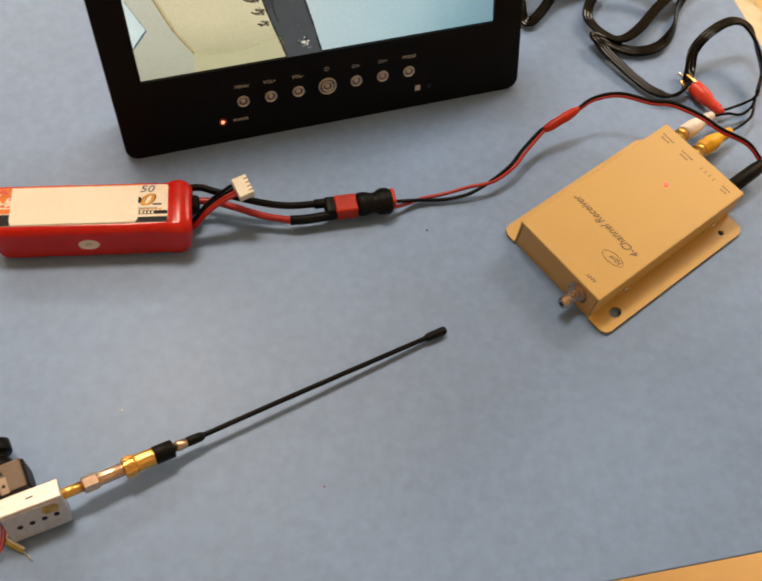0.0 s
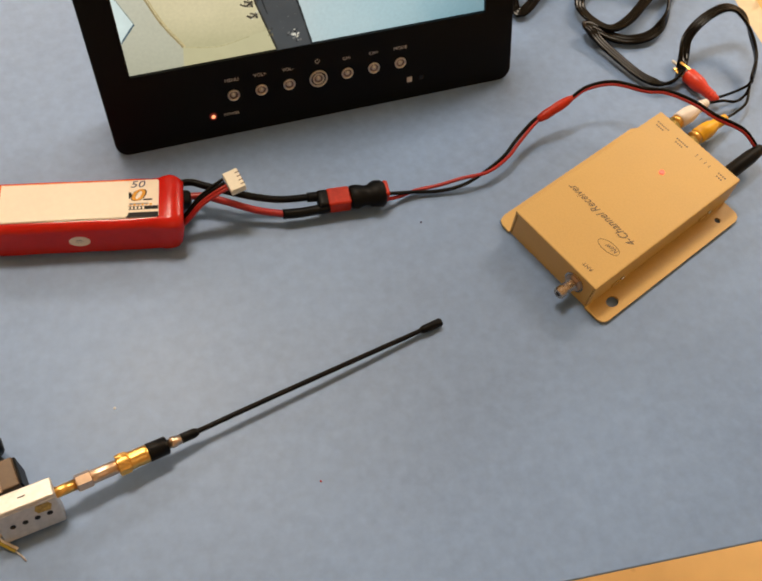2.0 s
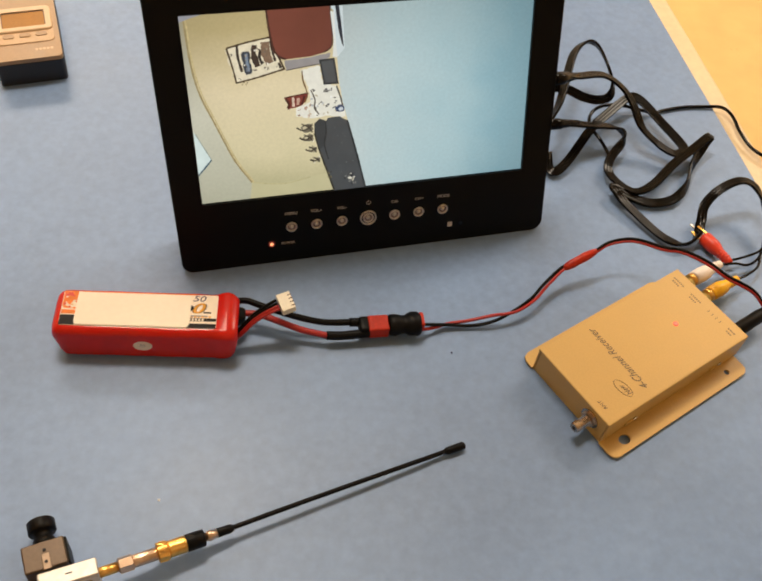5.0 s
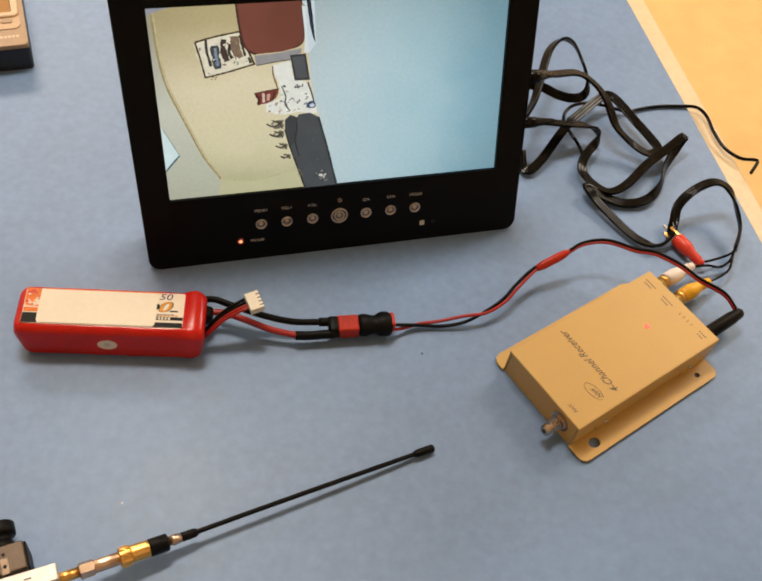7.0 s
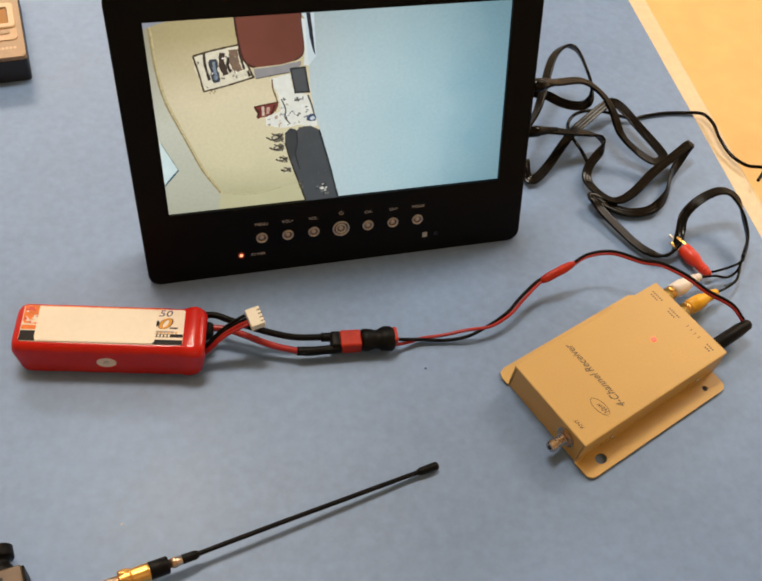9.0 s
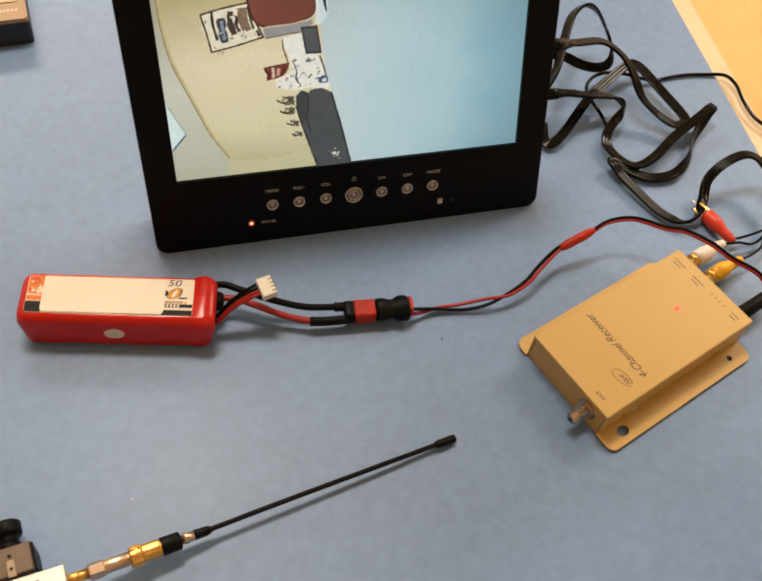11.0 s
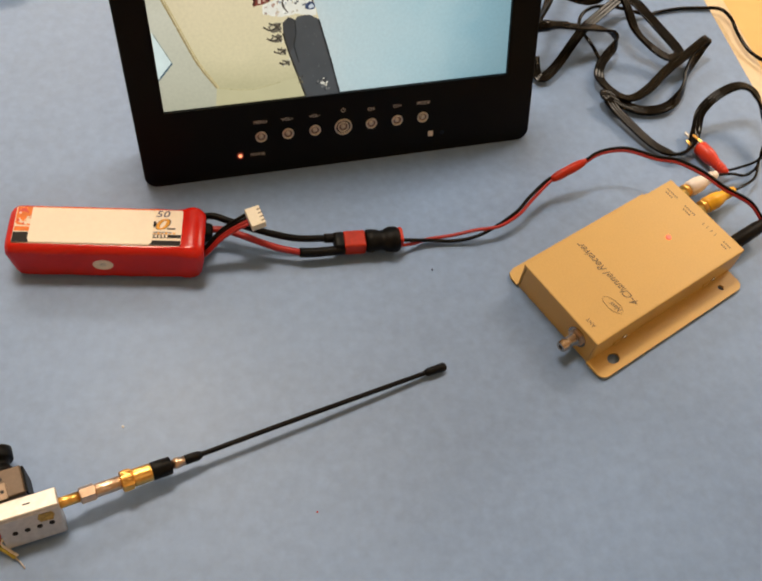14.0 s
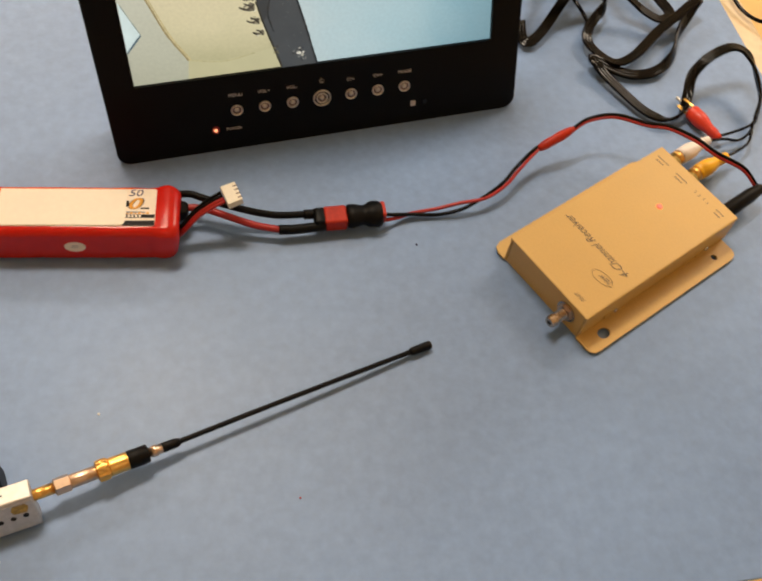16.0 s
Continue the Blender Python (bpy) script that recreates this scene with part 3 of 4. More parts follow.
for k, (x, y, r) in enumerate(((0.0850, 0.0997, 0.0040), (0.0857, 0.0927, 0.0034), (0.0883, 0.0843, 0.0028), (0.0906, 0.0768, 0.0024))):
    patch("hook", oval(x, y, r, 0.75 * r, 14), (112, 106, 90) if k < 2 else (150, 142, 116), 0.35, 500, 0.0006)
    patch("hook_gap", oval(x - 0.2 * r, y + 0.1 * r, 0.5 * r, 0.35 * r, 10), (198, 188, 156), 0.3, 500, 0.0003)
    stroke("hook_line", [(x - 1.7 * r, y + 0.25 * r), (x - 0.6 * r, y - 0.35 * r), (x + 0.9 * r, y + 0.5 * r)], 0.0010, (52, 46, 38))
    stroke("hook_line", [(x - 0.9 * r, y + 0.8 * r), (x + 0.3 * r, y + 0.1 * r), (x + 0.8 * r, y - 0.8 * r)], 0.0009, (62, 58, 48))
    clutter("hook_speck", [(x - r, y + r), (x + r, y + r), (x + r, y - r), (x - r, y - r)], 4, 0.0010, [(60, 54, 46), (226, 222, 204), (120, 110, 90)])
patch("white_bar", [(0.1002, 0.1743), (0.1025, 0.1734), (0.1035, 0.1561), (0.1046, 0.1452), (0.1015, 0.1460), (0.1022, 0.1562)], (222, 226, 220), 0.06, 90)
patch("black_stroke", [(0.1030, T), (0.1054, T), (0.1074, 0.1611), (0.1083, 0.1515), (0.1070, 0.1540), (0.1050, 0.1629)], (34, 42, 54), 0.1, 200, 0.0001)

# buttons, their lettering and the lamps of the front
btn_ring = lathe([(-0.0006, 0.0037), (0.0006, 0.0038), (0.0011, 0.0035), (0.0010, 0.0029), (0.0005, 0.0027), (-0.0004, 0.0026)], 24)
# dark dish and bright centre draw the reflections of one concave chrome button
btn_dish = lathe([(-0.0006, 0.0027), (0.0003, 0.0027), (0.0001, 0.0014), (0.0001, 0.0002)], 20)
btn_glint = lathe([(0.0, 0.0016), (0.0006, 0.0015), (0.0011, 0.0010), (0.0013, 0.0002)], 14)
for bm in (btn_ring, btn_dish, btn_glint):
    bmesh.ops.rotate(bm, verts=bm.verts, cent=(0, 0, 0), matrix=Matrix.Rotation(radians(-90), 3, "Y"))
for x, text in zip((0.0728, 0.0899, 0.1072, 0.1256, 0.1441, 0.1613, 0.1786), ("MENU", "VOL+", "VOL-", "", "CH-", "CH+", "MODE")):
    button = on_face("button", btn_ring.copy(), "silver", label="round chrome button", smooth=True, lift=0.0001, x=x, y=0.0279)
    part("dish", btn_dish.copy(), "dish_reflection", button, smooth=True)
    part("centre_glint", btn_glint.copy(), "silver", button, smooth=True, m=pose(-0.0001, 0.0004, 0))
    if text:
        lettering("button_lettering", text, 0.0031, "grey_text", monitor, FACE @ pose(x, 0.0383, 0.0002))
for bm in (btn_ring, btn_dish, btn_glint):
    bm.free()
ring = bmesh.new()
for prof in ([(0.0, 0.0046), (0.0008, 0.0047), (0.0011, 0.0052), (0.0008, 0.0057), (0.0, 0.0058)],):
    rings = [[ring.verts.new((r * math.cos(a * math.pi / 16), r * math.sin(a * math.pi / 16), z)) for a in range(32)] for z, r in prof]
    for a, b in zip(rings, rings[1:]):
        for i in range(32):
            ring.faces.new((a[i], a[(i + 1) % 32], b[(i + 1) % 32], b[i]))
on_face("power_button_ring", ring, "silver", label="silver ring round the power button", smooth=True, lift=0.0001, x=0.1256, y=0.0279)
pts = [(0.0013 * math.cos(radians(a)), 0.0013 * math.sin(radians(a)), 0.0002) for a in range(125, 416, 20)]
on_face("power_symbol", sweep(pts, circle(0.00018, 5), 0.001), "grey_text", x=0.1256, y=0.0400)
on_face("power_symbol_bar", box(-0.00018, 0.00018, 0.0003, 0.0017, 0, 0.0003), "grey_text", x=0.1256, y=0.0400)
# the wide, weakly glowing disc draws the red halo around the lamp's core
lamp = on_face("power_lamp", plate(oval(0, 0, 0.0023, 0.0026, 20), -0.0004, 0.0003, 0.0002), "lamp_halo", label="glowing orange power lamp", x=0.0588, y=0.0156)
part("lamp_core", plate(oval(0, 0, 0.0012, 0.0012, 14), 0.0002, 0.0006, 0.0002), "led_orange", lamp)
lettering("power_lettering", "POWER", 0.0027, "grey_text", monitor, FACE @ pose(0.0700, 0.0152, 0.0002))
on_face("remote_sensor", box(-0.0017, 0.0017, -0.0019, 0.0019, -0.0004, 0.0005, 0.0003), "grey_text", label="small grey sensor window", x=0.1849, y=0.0143)
on_face("dark_sensor", box(-0.0015, 0.0015, -0.0017, 0.0017, -0.0004, 0.0004, 0.0003), "gloss", x=0.1927, y=0.0143)

# ---- the battery ----
BAT = pose(-0.2192, -0.0640, 0, 0, 0, 10.9)
battery = empty("battery", BAT, "red shrink-wrapped battery pack with a blank cream sticker", "battery")
BW, BH = 0.0335, 0.0245
# one skin of wrap: rounded blind end, long sides, and a soft lip folded into the lead opening
bm = bmesh.new()
loops = []
RUN = [(0.0002, 0.0075), (0.0004, 0.0042), (0.0014, 0.0021), (0.0032, 0.0008), (0.0058, 0.0001)] + [(0.010 + 0.0085 * k, 0.0) for k in range(11)] + [(0.0990, -0.0003), (0.1020, -0.0010), (0.1055, -0.0012), (0.1085, -0.0007), (0.1108, 0.0002), (0.1124, 0.0014), (0.1129, 0.0025), (0.1122, 0.0034), (0.1095, 0.0040), (0.1060, 0.0042)]
for x, inset in RUN:
    row = []
    lead_end = min(1.0, max(0.0, (x - 0.094) / 0.016))
    for py_, pz_ in rounded(inset, BW - inset, max(0.0, 0.9 * inset), BH - inset, 0.0046 + 0.3 * max(0.0, inset) + 0.0012 * lead_end, 7):
        p = Vector((x, py_, pz_))
        if x < 0.012:
            p.x += 0.32 * max(0.0, 0.017 - p.z) * (1 - x / 0.012)
        p.y -= 0.0027 * (1 - p.z / BH) * max(0.0, 1 - p.y / BW)
        p.x -= lead_end * 0.30 * max(0.0, 0.016 - p.z) * (0.55 + 0.45 * p.y / BW)
        p.y += 0.0004 * noise.noise(p * 90) + 0.0005 * lead_end * noise.noise(p * 170 + Vector((5, 2, 1)))
        p.z = max(0.0, p.z + 0.0003 * noise.noise(p * 95 + Vector((1, 7, 3))) * (1 if inset >= 0 else 2))
        row.append(bm.verts.new(p))
    loops.append(row)
for a, b in zip(loops, loops[1:]):
    for k in range(len(a)):
        bm.faces.new((a[k], a[(k + 1) % len(a)], b[(k + 1) % len(a)], b[k]))
bm.faces.new(loops[0][::-1])
part("shrink_wrap", bm, "red", battery, "glossy red shrink wrap", True)
part("lead_opening", box(0.1015, 0.1058, 0.0028, BW - 0.0028, 0.0050, BH - 0.0028, 0.0003), "hole_shade", battery, "dark lead opening")
bm = box(0.1040, 0.1165, 0.0165, 0.0292, 0.0070, 0.0195, 0.0030, 3)
for v in bm.verts:
    if v.co.x > 0.112:
        v.co.y = 0.0235 + 0.75 * (v.co.y - 0.0235)
        v.co.z = 0.0145 + 0.70 * (v.co.z - 0.0145)
part("end_insulation", bm, "rubber", battery, "black insulation round the leads", True)
top = BH + 0.0004
part("printed_panel", plate(rounded(0.0052, 0.0996, 0.0046, 0.0300, 0.0012), BH - 0.001, top), "print_white", battery, "printed paper panel")
part("print_patch", plate([(0.0056, 0.0298), (0.0140, 0.0299), (0.0140, 0.0212), (0.0118, 0.0228), (0.0098, 0.0190), (0.0074, 0.0222), (0.0056, 0.0180)], top - 0.0002, top + 0.00015), "print_orange", battery)
part("print_patch", plate([(0.0060, 0.0292), (0.0105, 0.0285), (0.0125, 0.0255), (0.0090, 0.0265), (0.0066, 0.0250)], top - 0.0002, top + 0.00022), "redpvc", battery)
part("print_patch", box(0.0056, 0.0140, 0.0128, 0.0158, top - 0.0002, top + 0.00012), "print_orange", battery)
part("print_patch", box(0.0054, 0.0146, 0.0048, 0.0120, top - 0.0002, top + 0.00015), "print_dark", battery)
part("print_patch", box(0.0820, 0.0994, 0.0047, 0.0080, top - 0.0002, top + 0.00015), "print_dark", battery)
part("print_patch", box(0.0850, 0.0994, 0.0082, 0.0096, top - 0.0002, top + 0.00018), "print_white", battery)
part("print_patch", box(0.0820, 0.0994, 0.0099, 0.0122, top - 0.0002, top + 0.00015), "print_dark", battery)
part("print_patch", box(0.0836, 0.0940, 0.0132, 0.0143, top - 0.0002, top + 0.00013), "print_grey", battery)
part("print_patch", box(0.0912, 0.0960, 0.0160, 0.0170, top - 0.0002, top + 0.00013), "print_dark", battery)
lettering("print_lettering", "50", 0.0064, "print_navy", battery, pose(0.0878, 0.0268, top + 0.00015), shear=0.2, width=0.0080)
for k in range(5):
    lettering("print_lettering", "0", 0.0112, "print_dark" if k < 3 else "print_amber", battery, pose(0.0866 + (0.0005 * k if k < 3 else 0.0005 * (k - 2.4)), 0.0192, top + 0.00010 + 0.00003 * k), shear=0.3, width=0.0078 if k < 3 else 0.0072)
part("print_patch", plate([(0.0057, 0.0196), (0.0066, 0.0172), (0.0138, 0.0166), (0.0142, 0.0176), (0.0090, 0.0182)], top - 0.0002, top + 0.00016), "print_orange", battery)
part("print_patch", plate([(0.0830, 0.0216), (0.0846, 0.0214), (0.0850, 0.0196), (0.0838, 0.0174), (0.0828, 0.0176)], top - 0.0002, top + 0.00030), "print_dark", battery)
for k in range(5):
    part("print_patch", box(0.0826 + 0.0020 * k, 0.0838 + 0.0020 * k, 0.0102, 0.0118, top + 0.0001, top + 0.0002), "print_white", battery)
rnd = random.Random(21)
for k in range(9):
    x, y, w, h = rnd.uniform(0.0062, 0.0122), rnd.uniform(0.0168, 0.0282), rnd.uniform(0.0006, 0.0016), rnd.uniform(0.0006, 0.0022)
    part("print_patch", plate([(x, y), (x + w, y + 0.4 * h), (x + 0.7 * w, y + h), (x - 0.5 * w, y + 0.8 * h)], top - 0.0002, top + 0.00024 + 0.00001 * k), rnd.choice(["redpvc", "print_white", "print_orange", "print_amber"]), battery)
for k in range(6):
    part("print_patch", box(0.0836 + 0.0022 * k, 0.0850 + 0.0022 * k, 0.0126, 0.0132 + 0.0006 * (k % 2), top - 0.0002, top + 0.00014), "print_amber", battery)
part("print_line", box(0.016, 0.086, 0.0297, 0.0303, top - 0.0002, top + 0.00012), "print_orange", battery)
part("blank_sticker", plate(rounded(0.0140, 0.0832, 0.0050, 0.0294, 0.0025), top - 0.0002, top + 0.0004, 0.0001), "sticker", battery, "blank cream sticker")
part("round_sticker", plate(oval(0.0, 0.0, 0.0058, 0.0040, 28), -0.0004, 0.00035), "print_white", battery, "small oval white sticker", m=pose(0.0552, -0.0012, 0.0128, 84, 0, 0))
for k, w in enumerate((0.0030, 0.0042, 0.0026)):
    part("sticker_marking", box(0.0552 - w / 2, 0.0552 + w / 2, -0.0017, -0.0014, 0.0127 + 0.0013 * (1 - k), 0.0129 + 0.0013 * (1 - k)), "print_grey", battery)


def local(m, pts):
    q = m.inverted()
    return [(*(q @ Vector(p[:3])), *p[3:]) for p in pts]


def wire(name, pts, r, material, parent, m, label="", n=10):
    return part(name, sweep(local(m, pts), circle(r, n)), material, parent, label, True)


wire("black_lead", [(-0.1250, -0.0118, 0.0145), (-0.1190, -0.0105, 0.015), (-0.1105, -0.0095, 0.0165), (-0.1016, -0.0107, 0.016), (-0.0794, -0.0122, 0.0135), (-0.0610, -0.0106, 0.0105), (-0.0450, -0.0062, 0.0092), (-0.0320, -0.0025, 0.0090)], 0.0021, "rubber", battery, BAT, "thick black lead")
wire("red_lead", [(-0.1235, -0.0210, 0.0125), (-0.1175, -0.0190, 0.013), (-0.1035, -0.0162, 0.0136), (-0.0907, -0.0172, 0.0124), (-0.0716, -0.0190, 0.0095), (-0.0553, -0.0184, 0.0078)], 0.0021, "redwire", battery, BAT, "thick red lead")
wire("lead_sleeve", [(-0.0565, -0.0187, 0.0080), (-0.0480, -0.0165, 0.0076), (-0.0400, -0.0138, 0.0076), (-0.0300, -0.0105, 0.0080)], 0.0029, "rubber", battery, BAT, "black shrink sleeve")
wire("lead_sleeve", [(-0.0440, -0.0060, 0.0092), (-0.0380, -0.0043, 0.0090), (-0.0300, -0.0020, 0.0088)], 0.0029, "rubber", battery, BAT)
for k, (dx, matl) in enumerate(((0, "redwire"), (0.0014, "redwire"), (0.0028, "rubber"), (0.0044, "rubber"))):
    ux, uy = -0.55 * dx, 0.83 * dx
    wire("balance_wire", [(-0.1215 + ux, -0.0390 + uy, 0.0070), (-0.1140 + ux, -0.0368 + uy, 0.0085), (-0.1085 + ux, -0.0340 + uy, 0.0130), (-0.1010 + 1.2 * ux, -0.0282 + 1.2 * uy, 0.0215), (-0.0930 + 1.4 * ux, -0.0235 + 1.4 * uy, 0.0270), (-0.0868 + 1.6 * ux, -0.0196 + 1.6 * uy, 0.0290)], 0.0010, matl, battery, BAT, "thin balance wire", 8)
JST = BAT.inverted() @ pose(-0.0842, -0.0146, 0.0290, 6, -6, 33)
plugb = part("balance_plug", box(-0.0044, 0.0044, -0.0063, 0.0063, -0.0028, 0.0028, 0.0004), "ivory", battery, "ivory four-way balance plug", m=JST)
# notches drawn as raised brown-grey bars, with their shade put into the colour
for k in range(4):
    part("slot", box(0.0022, 0.0046, -0.0046 + 0.0026 * k, -0.0039 + 0.0026 * k, 0.0024, 0.00292), "camgrey", plugb)
part("rib", box(-0.0044, 0.0040, -0.0066, -0.0060, -0.001, 0.001, 0.0002), "ivory", plugb)

# ---- the power connector and the receiver's lead ----
PL = along((-0.0320, -0.0060, 0.0085), (0.0080, 0.0062, 0.0085))
lead = empty("power_lead", PL, "thin red and black power lead with a barrel plug", "cable")
part("battery_side_plug", box(0.0, 0.0136, -0.0062, 0.0060, -0.0052, 0.0044, 0.0014, 3), "plug_red", battery, "dull red power plug", m=BAT.inverted() @ PL)
bm = box(-0.006, 0.001, -0.0058, 0.0060, -0.0040, 0.0042, 0.0018, 3)
part("plug_sleeve", bm, "rubber", battery, "black shrink sleeve over the joints", True, m=BAT.inverted() @ PL)
bm = lathe([(0.0136, 0.0060), (0.0144, 0.0072), (0.0175, 0.0075), (0.0206, 0.0071), (0.0226, 0.0065), (0.0246, 0.0064), (0.0264, 0.0075), (0.0290, 0.0083), (0.0325, 0.0082), (0.0346, 0.0070), (0.0352, 0.0050)], 20)
for v in bm.verts:
    v.co.z *= 0.86
    v.co += Vector((0, 1, 1)) * 0.0005 * noise.noise(v.co * 260)
part("socket", bm, "rubber", lead, "black shrink-wrapped socket", True)
part("socket_tip", box(0.0335, 0.0371, -0.0046, 0.0062, -0.0040, 0.0050, 0.0016, 3), "plug_red", lead, "red end of the socket")
BLACK_RUN = [(0.0005, 0.0030, 0.0090), (0.0054, 0.0042, 0.0085), (0.0181, 0.0098, 0.0045), (0.0348, 0.0141, 0.0030), (0.0492, 0.0193, 0.0055), (0.0612, 0.0280, 0.0095), (0.0721, 0.0399, 0.0117), (0.0788, 0.0515, 0.0135), (0.0900, 0.0672, 0.0162), (0.1000, 0.0735, 0.0180)]
RED_RUN = [(0.0005, 0.0008, 0.0065), (0.0054, 0.0023, 0.0060), (0.0125, 0.0074, 0.0035), (0.0196, 0.0123, 0.0030), (0.0327, 0.0165, 0.0048), (0.0470, 0.0219, 0.0075), (0.0622, 0.0272, 0.0095), (0.0738, 0.0386, 0.0110), (0.0803, 0.0497, 0.0122), (0.0912, 0.0662, 0.0155), (0.1000, 0.0735, 0.0190)]
NEXT = [(0.1111, 0.0817, 0.0220), (0.1209, 0.0897, 0.0250), (0.1369, 0.0935, 0.0280), (0.1569, 0.0898, 0.0290), (0.1701, 0.0893, 0.0300), (0.1867, 0.0823, 0.0305), (0.1997, 0.0740, 0.0295), (0.2191, 0.0716, 0.0230), (0.2300, 0.0670, 0.0150)]
for sgn, matl, run in ((1, "redwire", RED_RUN), (-1, "rubber", BLACK_RUN)):
    wire("strand", run, 0.00115, matl, lead, PL, "thin power strand", 8)
    wire("strand", [(0.1050, 0.0775, 0.0200)] + [(x, y - sgn * 0.0006, z - sgn * 0.0007) for x, y, z in NEXT], 0.0010, matl, lead, PL, "thin power strand", 8)
part("splice_sleeve", lathe([(0.0, 0.0017), (0.0018, 0.0025), (0.0060, 0.0031), (0.0120, 0.0030), (0.0170, 0.0032), (0.0225, 0.0027), (0.0266, 0.0017)], 14), "plug_red", lead, "red shrink sleeve over a splice", True, m=PL.inverted() @ along((0.0915, 0.0672, 0.0158), (0.1120, 0.0825, 0.0225)))
DC0, DC1 = (0.2085, 0.0420, 0.0120), (0.2345, 0.0672, 0.0130)
DCM = PL.inverted() @ along(DC0, DC1)
part("barrel_plug", lathe([(0.0, 0.0042), (0.002, 0.0048), (0.026, 0.0046), (0.030, 0.0040), (0.0345, 0.0038), (0.0362, 0.0028)], 20), "rubber", lead, "black barrel plug", True, m=DCM)

# ---- the receiver ----
REC = pose(0.0776, -0.0084, 0, 0, 0, -46)
receiver = empty("receiver", REC, "tan metal four-channel receiver box with mounting flanges", "receiver")
RW, RL, RH = 0.065, 0.1258, 0.0232


def holed_strip(x0, x1, y0, y1, holes, z0, z1, r=0.0055):
    """A strip with rounded outer corners and elliptical holes through it."""
    bm = bmesh.new()
    cuts = [y0]
    for cx, cy, rx, ry in holes:
        cuts += [cy - ry * 1.6, cy + ry * 1.6]
    cuts.append(y1)
    for i in range(0, len(cuts), 2):
        a, b = cuts[i], cuts[i + 1]
        pts = []
        if i == 0:
            pts = [(x0, b), (x0, a)] + [(x1 - r + r * math.sin(radians(t)), a + r - r * math.cos(radians(t))) for t in range(0, 91, 15)] + [(x1, b)]
        elif i + 2 >= len(cuts):
            pts = [(x1, a)] + [(x1 - r + r * math.cos(radians(t)), b - r + r * math.sin(radians(t))) for t in range(0, 91, 15)] + [(x0, b), (x0, a)]
        else:
            pts = [(x0, a), (x1, a), (x1, b), (x0, b)]
        low, top_ = [bm.verts.new((*p, z0)) for p in pts], [bm.verts.new((*p, z1)) for p in pts]
        bm.faces.new(low[::-1])
        bm.faces.new(top_)
        for k in range(len(pts)):
            j = (k + 1) % len(pts)
            bm.faces.new((low[k], low[j], top_[j], top_[k]))
    for cx, cy, rx, ry in holes:
        a, b = cy - ry * 1.6, cy + ry * 1.6
        n = 24
        inner_, outer_ = [], []
        for k in range(n):
            t = 2 * math.pi * (k + 0.5) / n
            c, s = math.cos(t), math.sin(t)
            inner_.append((cx + rx * c, cy + ry * s))
            hx, hy = (x1 - cx if c > 0 else cx - x0), ry * 1.6
            f = min(hx / abs(c) if abs(c) > 1e-6 else 9, hy / abs(s) if abs(s) > 1e-6 else 9)
            outer_.append((cx + f * c, cy + f * s))
        vi = [[bm.verts.new((*p, z)) for p in inner_] for z in (z0, z1)]
        vo = [[bm.verts.new((*p, z)) for p in outer_] for z in (z0, z1)]
        for k in range(n):
            j = (k + 1) % n
            bm.faces.new((vo[1][k], vo[1][j], vi[1][j], vi[1][k]))
            bm.faces.new((vo[0][j], vo[0][k], vi[0][k], vi[0][j]))
            bm.faces.new((vi[0][k], vi[0][j], vi[1][j], vi[1][k]))
            bm.faces.new((vo[0][k], vo[0][j], vo[1][j], vo[1][k]))
        for sx, sy in ((1, 1), (1, -1), (-1, 1), (-1, -1)):
            q = (x1 if sx > 0 else x0, b if sy > 0 else a)
            near = sorted(outer_, key=lambda p: (p[0] - q[0]) ** 2 + (p[1] - q[1]) ** 2)[:2]
            tri = [bm.verts.new((*p, z1)) for p in (q, *near)]
            bm.faces.new(tri)
    return bm


part("base_flange", holed_strip(RW - 0.0005, 0.0790, -0.0012, 0.1225, [(0.0717, 0.0144, 0.0033, 0.0041), (0.0717, 0.1086, 0.0019, 0.0019)], 0.0014, 0.0027), "tan", receiver, "tan mounting flange with fixing holes")
left = [(0.0005, 0.1225), (-0.0050, 0.1225), (-0.0084, 0.1205), (-0.0098, 0.1170), (-0.0098, 0.0043), (-0.0084, 0.0006), (-0.0050, -0.0012), (0.0005, -0.0012)]
part("base_flange", plate(left, 0.0014, 0.0027), "tan", receiver, "tan mounting flange")
part("base_plate", box(0.0006, RW - 0.0006, 0.0006, RL - 0.0006, 0.0, 0.0018), "tan", receiver)
bm = box(-0.0002, RW + 0.0002, -0.0006, RL, 0.0212, RH, 0.0007)
part("lid_top", bm, "tan", receiver, "tan enamelled lid")
part("lid_side", box(RW - 0.0011, RW, 0.0004, RL - 0.0004, 0.0024, 0.0211), "tan", receiver)
part("lid_side", box(0, 0.0011, 0.0004, RL - 0.0004, 0.0024, 0.0211), "tan", receiver)
part("front_panel", box(0.0016, RW - 0.0016, 0.0006, 0.0018, 0.0018, 0.0209, 0.0002), "tan", receiver)
part("back_panel", box(0.0016, RW - 0.0016, RL - 0.0018, RL - 0.0006, 0.0018, 0.0209, 0.0002), "tan", receiver)
part("inside", box(0.003, RW - 0.003, 0.003, RL - 0.003, 0.003, 0.020), "hole_shade", receiver)
